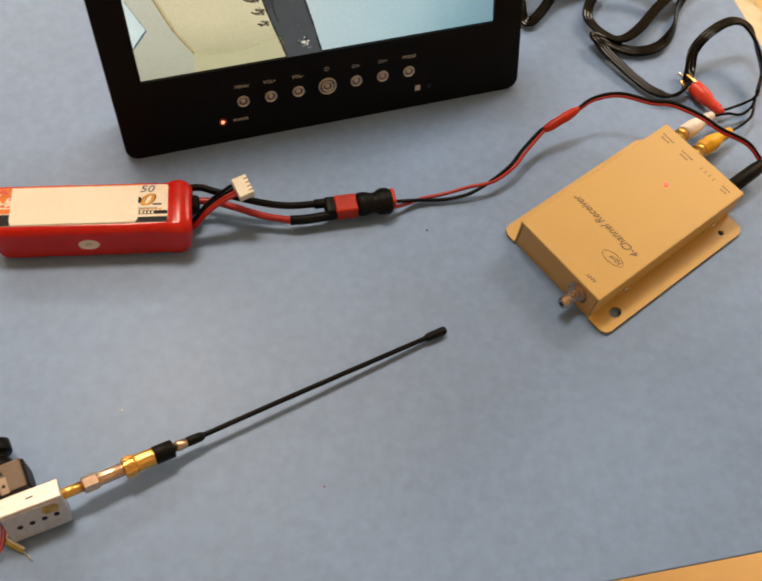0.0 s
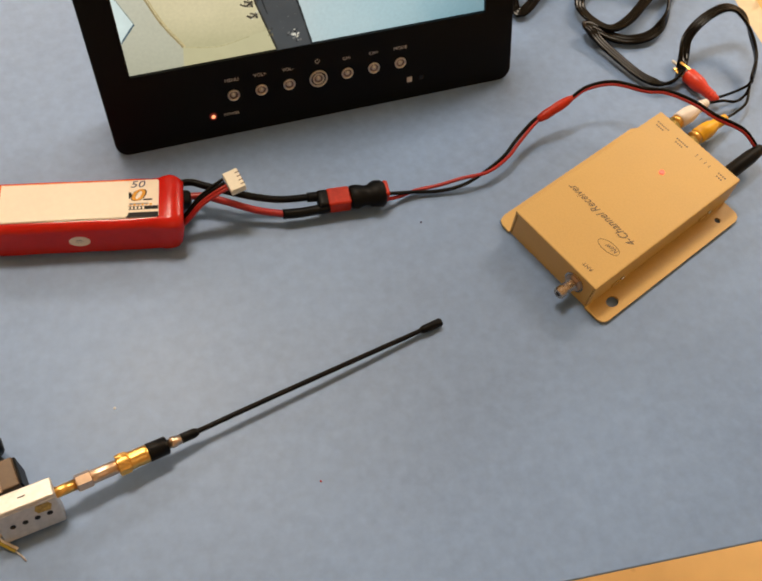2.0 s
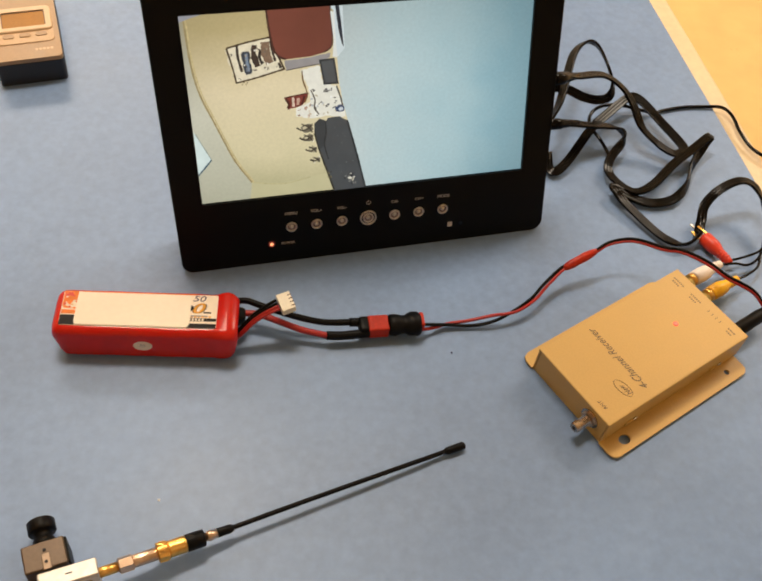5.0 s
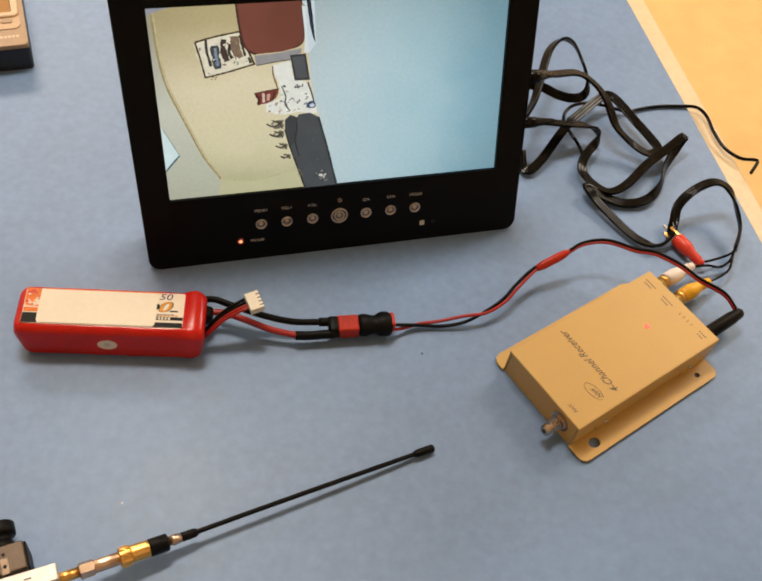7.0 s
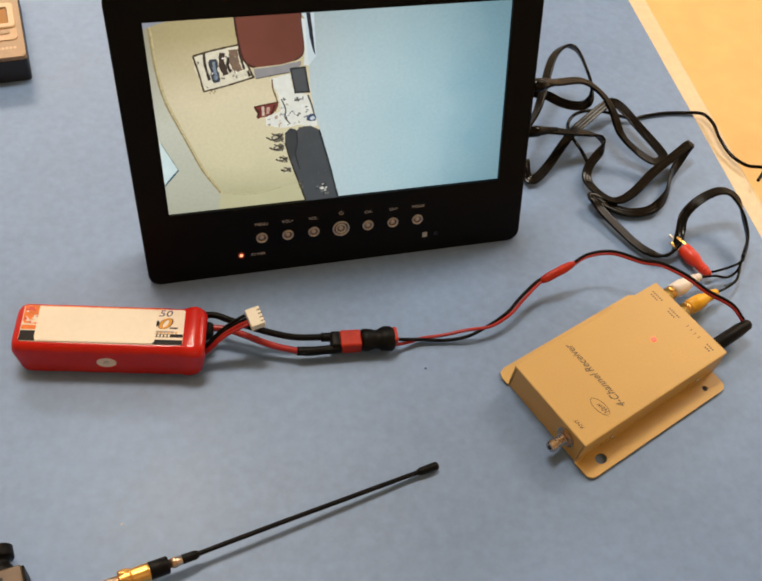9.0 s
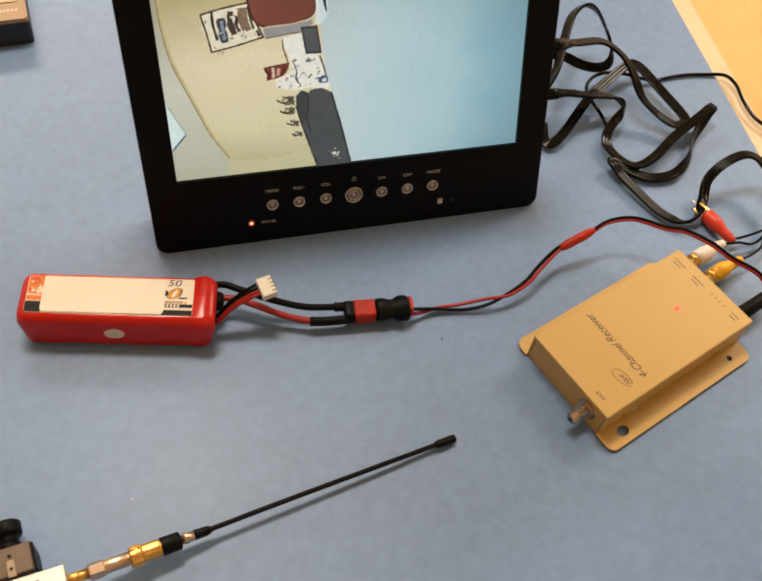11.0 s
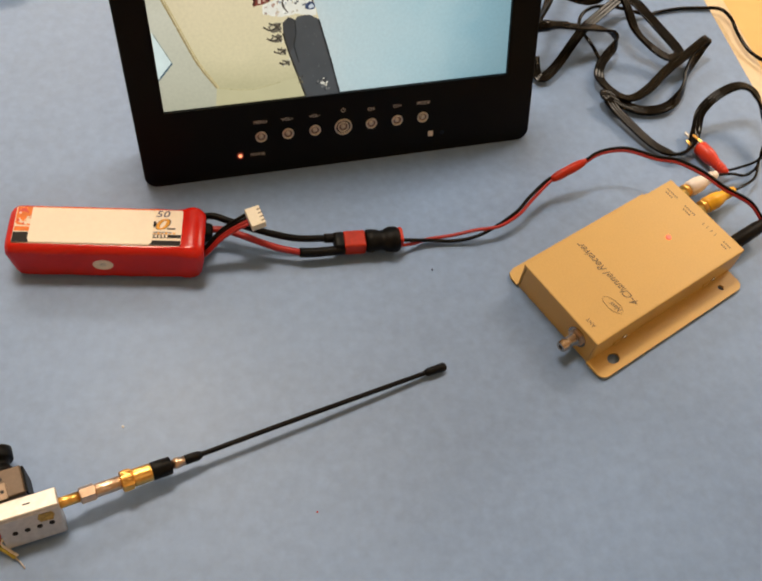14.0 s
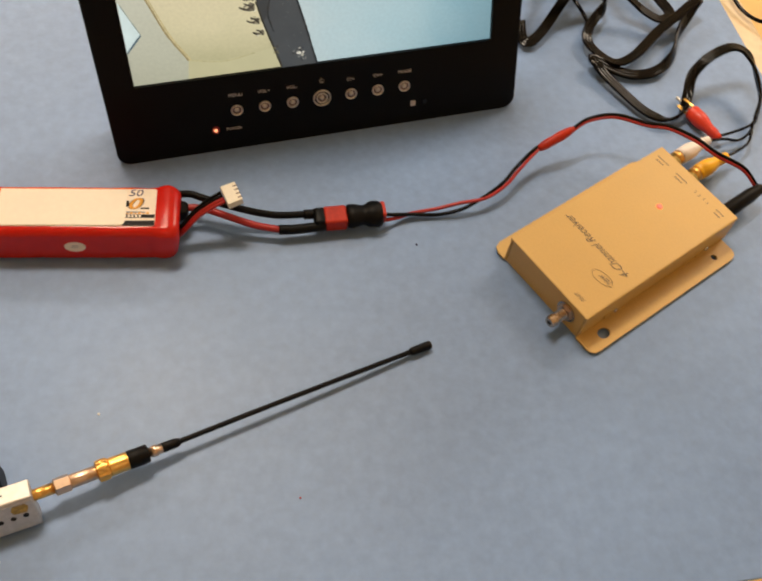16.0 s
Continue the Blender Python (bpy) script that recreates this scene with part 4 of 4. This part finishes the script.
for y, z in ((0.0278, 0.0070), (0.1060, 0.0062)):
    scr = part("screw", lathe([(0.0, 0.0016), (0.0006, 0.0017), (0.0012, 0.0012), (0.0014, 0.0004)], 12), "chrome", receiver, "bright screw head", True, m=pose(RW, y, z))
    part("screw_tab", box(RW - 0.0002, RW + 0.0007, y - 0.0085, y - 0.0028, z - 0.0026, z + 0.0006, 0.0003), "tan", receiver)
sma = part("aerial_socket", lathe([(0.0, 0.0054), (0.0024, 0.0054)], 6), "brassy", receiver, "threaded brass aerial socket", m=pose(0.0512, 0.0006, 0.0112, 0, 0, -90))
part("washer", lathe([(0.0, 0.0068), (0.0006, 0.0068)], 24), "nickel_brown", sma)
prof = [(0.0022, 0.0033)]
for k in range(5):
    prof += [(0.0026 + 0.0011 * k, 0.0034), (0.0032 + 0.0011 * k, 0.0027)]
prof += [(0.0084, 0.0026), (0.0092, 0.0026), (0.0094, 0.0036), (0.0126, 0.0036), (0.0134, 0.0030), (0.0134, 0.0018)]
part("thread", lathe(prof, 18), "nickel_brown", sma)
part("centre_hole", lathe([(0.0132, 0.0015), (0.01345, 0.0015)], 12), "hole_shade", sma)
part("status_lamp", plate(oval(0, 0, 0.0017, 0.0017, 16), -0.0005, 0.0006, 0.0003), "led_red", receiver, "glowing red status lamp", m=pose(0.0324, 0.0903, RH))
flip = pose(0, 0, 0, 0, 0, 180)
lettering("lid_lettering", "4-Channel Receiver", 0.0072, "tan_text", receiver, pose(0.0325, 0.0382, RH + 0.0001) @ flip, shear=0.45, width=0.0520)
lettering("lid_lettering", "New", 0.0052, "tan_text", receiver, pose(0.0523, 0.0262, RH + 0.0001, 0, 0, 12) @ flip, shear=0.5, width=0.0085)
pts = [(0.0072 * math.cos(a / 24 * 2 * math.pi), 0.0034 * math.sin(a / 24 * 2 * math.pi), 0) for a in range(1, 25)]
part("lid_oval", sweep(pts, circle(0.00014, 4), 0.001), "tan_text", receiver, m=pose(0.0500, 0.0255, RH + 0.0001, 0, 0, 8))
lettering("lid_lettering", "ANT", 0.0034, "tan_text", receiver, pose(0.0520, 0.0062, RH + 0.0001) @ flip)
rnd = random.Random(7)
for x0, y0, w, rows in ((0.0085, 0.1180, 0.0088, 2), (0.0245, 0.1178, 0.0088, 2), (0.0560, 0.1185, 0.0052, 2)):
    for r_ in range(rows):
        k, wr = 0, w * (1 if r_ == 0 else 0.72)
        while k * 0.0016 < wr:
            x = x0 - wr / 2 + 0.0016 * k
            part("lid_marking", box(x, x + 0.0010, y0 - 0.0028 * r_ - 0.0005, y0 - 0.0028 * r_ + 0.0005, RH - 0.0001, RH + 0.0001), "tan_text", receiver)
            k += 1
for k in range(4):
    part("lid_marking", box(0.0365 + 0.0034 * k, 0.0369 + 0.0034 * k, 0.1165, 0.1188, RH - 0.0001, RH + 0.0001), "tan_text", receiver)
for x in (0.0095, 0.0247):
    part("jack", lathe([(0.0, 0.0052), (0.0016, 0.0052), (0.0016, 0.0041), (0.0095, 0.0040)], 20), "dullgold", receiver, "gold-plated socket", True, m=pose(x, RL - 0.0006, 0.0120, 0, 0, 90))
part("power_jack", box(0.0490, 0.0615, RL - 0.001, RL + 0.0012, 0.0055, 0.0185, 0.0005), "black", receiver)

# ---- cables behind the monitor ----
def flatter(pts):
    return [(x, y, z, a if a >= 65 else 0.25 * a) for x, y, z, a in pts]


AV = pose(0.2371, 0.1280, 0.004)
av = empty("av_cable", AV, "flat black three-strand audio-video cable with red, white and yellow plugs", "cable")
RIB = ribbon_outline(0.00122)
P1 = [(0.0720, 0.1880, 0.036, 20), (0.0800, 0.1935, 0.034, 20), (0.0890, 0.1985, 0.031, 30), (0.1048, 0.2072, 0.0250, 40), (0.1201, 0.2169, 0.0190, 50), (0.1307, 0.2188, 0.0155, 65), (0.1342, 0.2136, 0.0121, 75), (0.1283, 0.2016, 0.0094, 60), (0.1240, 0.1917, 0.0080, 50), (0.1235, 0.1802, 0.0066, 50), (0.1318, 0.1693, 0.0063, 60), (0.1446, 0.1631, 0.0070, 60), (0.1572, 0.1721, 0.0090, 45), (0.1732, 0.1969, 0.0110, 35), (0.1893, 0.2167, 0.0135, 30), (0.2000, 0.2300, 0.0155, 30), (0.2020, 0.2315, 0.0140, 40), (0.1975, 0.2235, 0.0110, 60), (0.1885, 0.2020, 0.0070, 65), (0.1841, 0.1809, 0.0055, 65), (0.1731, 0.1642, 0.0045, 50), (0.1573, 0.1572, 0.0040, 40), (0.1437, 0.1578, 0.0050, 30), (0.1310, 0.1612, 0.0075, 20), (0.1268, 0.1618, 0.0090, 10), (0.1290, 0.1580, 0.0090, 10), (0.1368, 0.1500, 0.0062, 25), (0.1594, 0.1284, 0.0045, 35), (0.1727, 0.1208, 0.0045, 50), (0.1835, 0.1221, 0.0045, 65), (0.1893, 0.1286, 0.0065, 70), (0.1916, 0.1403, 0.0102, 60), (0.1931, 0.1528, 0.0162, 50), (0.2016, 0.1627, 0.0245, 40), (0.2158, 0.1718, 0.0285, 40), (0.2289, 0.1737, 0.0238, 50), (0.2358, 0.1616, 0.0191, 65), (0.2401, 0.1443, 0.0135, 70), (0.2369, 0.1278, 0.0090, 70)]
part("ribbon", sweep(flatter(local(AV, P1)), RIB), "cable", av, "flat black ribbon cable", True)
for pts in ([(0.2373, 0.1290, 0.0110), (0.2340, 0.1230, 0.0100), (0.2277, 0.1193, 0.0075), (0.2160, 0.1130, 0.0065), (0.2110, 0.1108, 0.0070)],
            [(0.2370, 0.1285, 0.0090), (0.2330, 0.1175, 0.0070), (0.2254, 0.1104, 0.0062), (0.2156, 0.1075, 0.0085), (0.2018, 0.1000, 0.0119)],
            [(0.2368, 0.1280, 0.0070), (0.2340, 0.1150, 0.0070), (0.2302, 0.1061, 0.0085), (0.2206, 0.0950, 0.0110), (0.2135, 0.0894, 0.0120)]):
    part("strand", sweep(local(AV, pts), circle(0.00095, 8)), "cable", av, smooth=True)


def rca(a, b, material, label, bare):
    """A moulded phono plug from its nose at a to its tail at b."""
    m = AV.inverted() @ along(a, b)
    body = part("phono_plug", lathe([(0.0, 0.0040), (0.0012, 0.0052), (0.0095, 0.0054), (0.0125, 0.0050), (0.0170, 0.0036), (0.0250, 0.0030), (0.0275, 0.0026), (0.0282, 0.0016)], 20), material, av, label, True, m=m)
    for k in range(3):
        part("grip_ring", lathe([(0.0178 + 0.0024 * k, 0.0030), (0.0180 + 0.0024 * k, 0.0037), (0.0188 + 0.0024 * k, 0.0036), (0.0190 + 0.0024 * k, 0.0030)], 16), material, body, smooth=True)
    if bare:
        part("pin", lathe([(-0.0140, 0.0005), (-0.0135, 0.0011), (0.0, 0.0012)], 10), "silver", body, "bare plug pin", True)
        for a0 in (0, 90, 180, 270):
            ca, sa = math.cos(radians(a0)), math.sin(radians(a0))
            pts = [(0.0, 0.0043 * ca, 0.0043 * sa), (-0.004, 0.0043 * ca, 0.0043 * sa), (-0.0078, 0.0039 * ca, 0.0039 * sa)]
            part("shell_leaf", sweep(pts, [(0.0009, 0.0003), (-0.0009, 0.0003), (-0.0009, -0.0003), (0.0009, -0.0003)], 0.002), "gold", body)
    else:
        part("collar", lathe([(-0.0035, 0.0048), (0.0, 0.0048)], 20), "gold", body, "gold collar", True)
    return body


rca((0.1945, 0.1300, 0.0062), (0.2112, 0.1107, 0.0064), "redpvc", "red moulded phono plug, unplugged", True)
rca((0.1828, 0.0824, 0.0120), (0.2028, 0.1011, 0.0120), "white", "white moulded phono plug", False)
rca((0.1938, 0.0714, 0.0120), (0.2143, 0.0901, 0.0120), "yellow", "yellow moulded phono plug", False)

MC = pose(0.145, 0.235, 0.004)
mc = empty("monitor_cable", MC, "coiled flat black cable beside the monitor", "cable")
P2 = [(0.0640, 0.2000, 0.070, 15), (0.0760, 0.2090, 0.066, 15), (0.0850, 0.2180, 0.060, 15), (0.1060, 0.2375, 0.050, 20), (0.1229, 0.2408, 0.040, 40), (0.1353, 0.2354, 0.030, 50), (0.1452, 0.2206, 0.021, 50), (0.1597, 0.2144, 0.013, 40), (0.1725, 0.2085, 0.011, 25), (0.1800, 0.2130, 0.010, 30), (0.1810, 0.2200, 0.010, 40), (0.1646, 0.2394, 0.0125, 40), (0.1450, 0.2619, 0.0145, 50), (0.1357, 0.2603, 0.0140, 60), (0.1194, 0.2367, 0.0140, 35), (0.1069, 0.2159, 0.0130, 25), (0.0929, 0.1856, 0.0065, 25), (0.0840, 0.1715, 0.0050, 50), (0.0785, 0.1735, 0.0045, 60), (0.0760, 0.1900, 0.0050, 60)]
part("ribbon", sweep(flatter(local(MC, P2)), RIB), "cable", mc, "flat black ribbon cable", True)
P3 = [(0.0700, 0.1930, 0.030, 60), (0.0770, 0.2150, 0.0330, 50), (0.0803, 0.2386, 0.0360, 40), (0.0850, 0.2716, 0.0400, 40), (0.0945, 0.2869, 0.0415, 50), (0.1041, 0.2843, 0.0410, 60), (0.1129, 0.2640, 0.0390, 60), (0.1190, 0.2526, 0.0310, 60), (0.1180, 0.2460, 0.0240, 50), (0.1093, 0.2420, 0.0220, 40), (0.0966, 0.2390, 0.0250, 40), (0.0838, 0.2380, 0.0300, 40), (0.0700, 0.2330, 0.0340, 40)]
part("ribbon_loop", sweep(local(MC, P3), RIB), "cable", mc, "standing loop of ribbon cable", True)
for a, b in (((0.0660, 0.1960, 0.0700), (0.0850, 0.2180, 0.0600)), ((0.0690, 0.1850, 0.0370), (0.0880, 0.1980, 0.0315))):
    par_, base = (mc, MC) if a[2] > 0.05 else (av, AV)
    part("side_plug", lathe([(0.0, 0.0042), (0.012, 0.0042), (0.0135, 0.0036), (0.022, 0.0028), (0.030, 0.0022)], 14), "cable", par_, "black moulded plug", True, m=base.inverted() @ along(a, b))

TW = pose(0.165, 0.265, 0.002)
tw = empty("thin_wire", TW, "thin black wire with a bent end, reaching over the table edge", "wire")
P4 = [(0.1260, 0.1990, 0.0030), (0.1180, 0.2120, 0.0060), (0.1090, 0.2250, 0.0075), (0.1068, 0.2355, 0.0080), (0.1110, 0.2464, 0.0085), (0.1202, 0.2537, 0.0090), (0.1354, 0.2601, 0.0063), (0.1601, 0.2620, 0.0030), (0.1684, 0.2681, 0.0020), (0.1859, 0.2772, 0.0019), (0.2034, 0.2827, 0.0019), (0.2189, 0.2852, 0.0025), (0.2268, 0.2751, 0.0035), (0.2318, 0.2584, 0.0030), (0.2403, 0.2432, 0.0016), (0.2519, 0.2340, 0.0022), (0.2625, 0.2326, 0.0045), (0.2648, 0.2300, 0.0050), (0.2587, 0.2172, 0.0040)]
part("wire", sweep(local(TW, P4), circle(0.0014, 9)), "cable", tw, smooth=True)

# ---- the transmitter with its whip aerial ----
TX = pose(-0.1352, -0.2054, 0.0031, 0, 0, 29.8) @ pose(0, 0, 0, -17.7, 0, 0)
tx = empty("video_transmitter", TX, "small tinned metal video transmitter with a black whip aerial", "transmitter")
TL = 0.0305
bm = box(-TL, -0.0012, 0.0, 0.0100, 0.0, 0.0228, 0.0011, 3)
can = part("shield_can", bm, "tin", tx, "tinned metal shield can")
part("pcb_edge", box(-TL + 0.0004, -0.0016, -0.0008, 0.0108, 0.0200, 0.0210), "tin", tx)
part("can_lid", box(-TL - 0.0003, -0.0009, -0.0005, 0.0105, 0.0203, 0.0233, 0.0010, 3), "tin", tx, "folded lid of the can")
for k in range(4):
    part("vent_hole", lathe([(0.0, 0.0014), (0.0003, 0.0014)], 14), "hole_shade", tx, m=pose(-0.0240 + 0.0058 * k, 0.0001, 0.0105, 0, 0, -90))
part("lid_slot", box(-0.017, -0.0135, 0.0046, 0.0054, 0.0232, 0.0234), "hole_shade", tx)
part("gold_sticker", plate([(-0.0032, -0.0028), (0.0026, -0.0032), (0.0040, 0.0004), (0.0028, 0.0026), (-0.0030, 0.0028), (-0.0042, 0.0)], 0, 0.0002), "dullgold", tx, "worn gold sticker", m=pose(-0.0080, -0.0001, 0.0162, 90, 0, 0))
A0, A1, A2 = (-0.1408, -0.1965, 0.0155), (-0.0817, -0.1566, 0.0088), (0.0395, -0.0755, 0.0030)
CM = TX.inverted() @ along(A0, A1)
S = (Vector(A1) - Vector(A0)).length / 0.072


def turned(name, prof, material, label="", n=20):
    return part(name, lathe([(x * S, r) for x, r in prof], n), material, tx, label, n > 8, m=CM)


turned("stub", [(-0.0050, 0.0028), (0.0095, 0.0028)], "gold", "gold connector stub")
part("nut", lathe([(0.0090 * S, 0.0036), (0.0096 * S, 0.0044), (0.0165 * S, 0.0044), (0.0170 * S, 0.0036)], 6), "brassy", tx, "hexagonal nut", m=CM @ pose(0, 0, 0, 8, 0, 0))
turned("barrel", [(0.0165, 0.0031), (0.0172, 0.0035), (0.0295, 0.0035), (0.0300, 0.0031)], "brassy", "plain barrel")
gear = lathe([(0.0298 * S, 0.0044), (0.0302 * S, 0.0054), (0.0330 * S, 0.0056), (0.0352 * S, 0.0055), (0.0360 * S, 0.0048)], 32)
for v in gear.verts:
    a = math.atan2(v.co.z, v.co.y)
    k = 1.0 if math.sin(8 * a) > 0 else 0.88
    v.co.y, v.co.z = v.co.y * k, v.co.z * k
part("gold_nut", gear, "gold", tx, "toothed gold nut", m=CM)
prof = [(0.0360, 0.0044)]
for k in range(7):
    prof += [(0.0363 + 0.0013 * k, 0.0047), (0.0370 + 0.0013 * k, 0.0045)]
prof += [(0.0462, 0.0046)]
turned("gold_coupling", prof, "gold", "knurled gold coupling")
turned("collar", [(0.0455, 0.0045), (0.0460, 0.0048), (0.0555, 0.0047), (0.0560, 0.0041)], "rubber", "black rubber collar")
turned("gold_neck", [(0.0555, 0.0024), (0.0575, 0.0024), (0.0578, 0.0029), (0.0605, 0.0029), (0.0610, 0.0024), (0.0632, 0.0026)], "brassy", "pale brass neck")
turned("whip_sleeve", [(0.0628, 0.0023), (0.0632, 0.0026), (0.0705, 0.0025), (0.0725, 0.0018)], "rubber", "black sleeve")
WM = TX.inverted()
part("whip", sweep([WM @ Vector(p) for p in ((-0.0835, -0.1577, 0.0090), (-0.0450, -0.1320, 0.0080), (0.0, -0.1020, 0.0058), (0.0300, -0.0818, 0.0037), A2)], circle(0.0014, 12)), "rubber", tx, "black whip aerial", True)
part("whip_tip", lathe([(0.0, 0.0015), (0.002, 0.0023), (0.0125, 0.0025), (0.0135, 0.0020)], 14), "rubber", tx, "thicker black tip", True, m=TX.inverted() @ along((0.0285, -0.0828, 0.0038), A2))
for k, (dx, dz) in enumerate(((0.0, 0.0), (0.0018, 0.001))):
    pts = [(-0.1650 + dx, -0.2120, 0.0110 + dz), (-0.1680 + dx, -0.2140, 0.0075 + dz), (-0.1676 + dx, -0.2210, 0.0040 + dz), (-0.1700 + dx, -0.2295, 0.0030 + dz), (-0.1735 + dx, -0.2370, 0.0024 + dz), (-0.1800 + dx, -0.2480, 0.0020 + dz), (-0.1900 + dx, -0.2600, 0.0016 + dz)]
    part("red_wire", sweep([WM @ Vector(p) for p in pts], circle(0.0006, 8)), "redwire", tx, "red supply wire", True)
pts = [(-0.1640, -0.2155, 0.0060), (-0.1665, -0.2192, 0.0040), (-0.1620, -0.2212, 0.0024), (-0.1571, -0.2229, 0.0018)]
part("yellow_wire", sweep([WM @ Vector(p) for p in pts], circle(0.0010, 8)), "yellowwire", tx, "cut yellow wire", True)
part("yellow_wire", sweep([WM @ Vector((p[0] + 0.001, p[1] + 0.001, p[2] + 0.001)) for p in pts], circle(0.0007, 8)), "white", tx, "cut pale wire", True)
part("bare_strands", sweep([WM @ Vector(p) for p in ((-0.1574, -0.2228, 0.0018), (-0.1540, -0.2246, 0.0014), (-0.1512, -0.2268, 0.0008))], circle(0.0004, 6)), "silver", tx, "frayed bare strands", True)

# ---- the board camera ----
CAMB = pose(-0.1757, -0.2068, 0, 0, 0, 31)
bc = empty("board_camera", CAMB, "small dark metal board camera with a black lens", "camera module")
part("housing", box(-0.0005, 0.0212, -0.0005, 0.0148, 0.0, 0.0215, 0.0008), "camgrey", bc, "dark metal housing")
part("side_cover", box(0.0212, 0.0224, 0.0, 0.0143, 0.0010, 0.0205, 0.0003), "black", bc)
part("bracket", box(0.0090, 0.0130, -0.0012, 0.0076, 0.0214, 0.0222, 0.0003), "bracket", bc, "bracket with a slot")
for y in (0.0030, 0.0098):
    part("screw_hole", lathe([(0.0, 0.0009), (0.0003, 0.0009)], 12), "hole_shade", bc, m=pose(0.0110, y, 0.02205 if y < 0.008 else 0.0215, 0, -90, 0))
part("lens_barrel", lathe([(0.0, 0.0058), (0.0050, 0.0058), (0.0052, 0.0050), (0.0092, 0.0050), (0.0094, 0.0070), (0.0100, 0.0074), (0.0158, 0.0074), (0.0163, 0.0068)], 28), "rubber", bc, "black lens barrel with focus ring", True, m=pose(0.0106, 0.0147, 0.0112, 0, 0, 90))
part("lens_glass", lathe([(0.0161, 0.0052), (0.0168, 0.0036), (0.0171, 0.0010)], 20), "gloss", bc, smooth=True, m=pose(0.0106, 0.0147, 0.0112, 0, 0, 90))

# ---- the gadget at the far side ----
GD = pose(-0.3464, 0.1585, 0, 0, 0, 27.0)
gd = empty("digital_timer", GD, "taupe digital meter with an amber display and three buttons", "meter")
part("base", plate(rounded(0.0, 0.0498, 0.0, 0.0950, 0.003), 0.0, 0.0190, 0.0), "slate", gd, "dark lower case")
part("top_shell", plate(rounded(0.0006, 0.0492, 0.0006, 0.0944, 0.003), 0.0190, 0.0225, 0.0012), "taupe", gd, "taupe upper case")
part("button_panel", plate(rounded(0.0030, 0.0455, 0.0195, 0.0640, 0.004), 0.0224, 0.0232, 0.0005), "tawny", gd, "tawny raised panel")
bm = bmesh.new()
outer, inner = rounded(0.0030, 0.0455, 0.0328, 0.0628, 0.0045), rounded(0.0078, 0.0406, 0.0376, 0.0574, 0.0012)
lift = [(outer, 0.0231), (outer, 0.0241), ([(x + 0.0009 * (1 if x < 0.024 else -1), y + 0.0009 * (1 if y < 0.047 else -1)) for x, y in outer], 0.0248), (inner, 0.0246), (inner, 0.0233)]
rings = [[bm.verts.new((x, y, z)) for x, y in line] for line, z in lift]
for a, b in zip(rings, rings[1:]):
    for k in range(len(a)):
        bm.faces.new((a[k], a[(k + 1) % len(a)], b[(k + 1) % len(a)], b[k]))
part("bezel", bm, "cream", gd, "cream display surround")
part("display_edge", box(0.0076, 0.0408, 0.0374, 0.0576, 0.0230, 0.0235), "slate", gd, "dark recess round the display")
part("display", plate(rounded(0.0084, 0.0400, 0.0380, 0.0562, 0.0010), 0.0234, 0.0238), "amber", gd, "amber display")
for k in range(3):
    part("button", plate(rounded(0.0075 + 0.0122 * k, 0.0160 + 0.0122 * k, 0.0262, 0.0308, 0.0018), 0.0231, 0.0238, 0.0004), "taupe", gd, "flat push button")
for k in range(5):
    part("marking", box(0.0300 + 0.0028 * k, 0.0320 + 0.0028 * k, 0.0098, 0.0122, 0.0224, 0.02262), "cream", gd)

# ---- crumbs on the table ----
for x, y, r, matl, label in ((-0.0166, -0.1728, 0.0006, "plug_red", "tiny reddish-brown crumb on the table"), (-0.1275, -0.1453, 0.0008, "chalk", "tiny white crumb on the table"), (0.0246, -0.0083, 0.0008, "print_navy", "tiny dark blue crumb on the table")):
    bm = bmesh.new()
    bmesh.ops.create_icosphere(bm, subdivisions=1, radius=r)
    for v in bm.verts:
        v.co *= 1 + 0.4 * noise.noise(v.co * 900)
        v.co.z = max(v.co.z * 0.5, -0.0003)
    ob = part("crumb", bm, matl)
    ob.location = (x, y, 0.0003)
    tagged(ob, label, "crumb", "crumbs on the table")
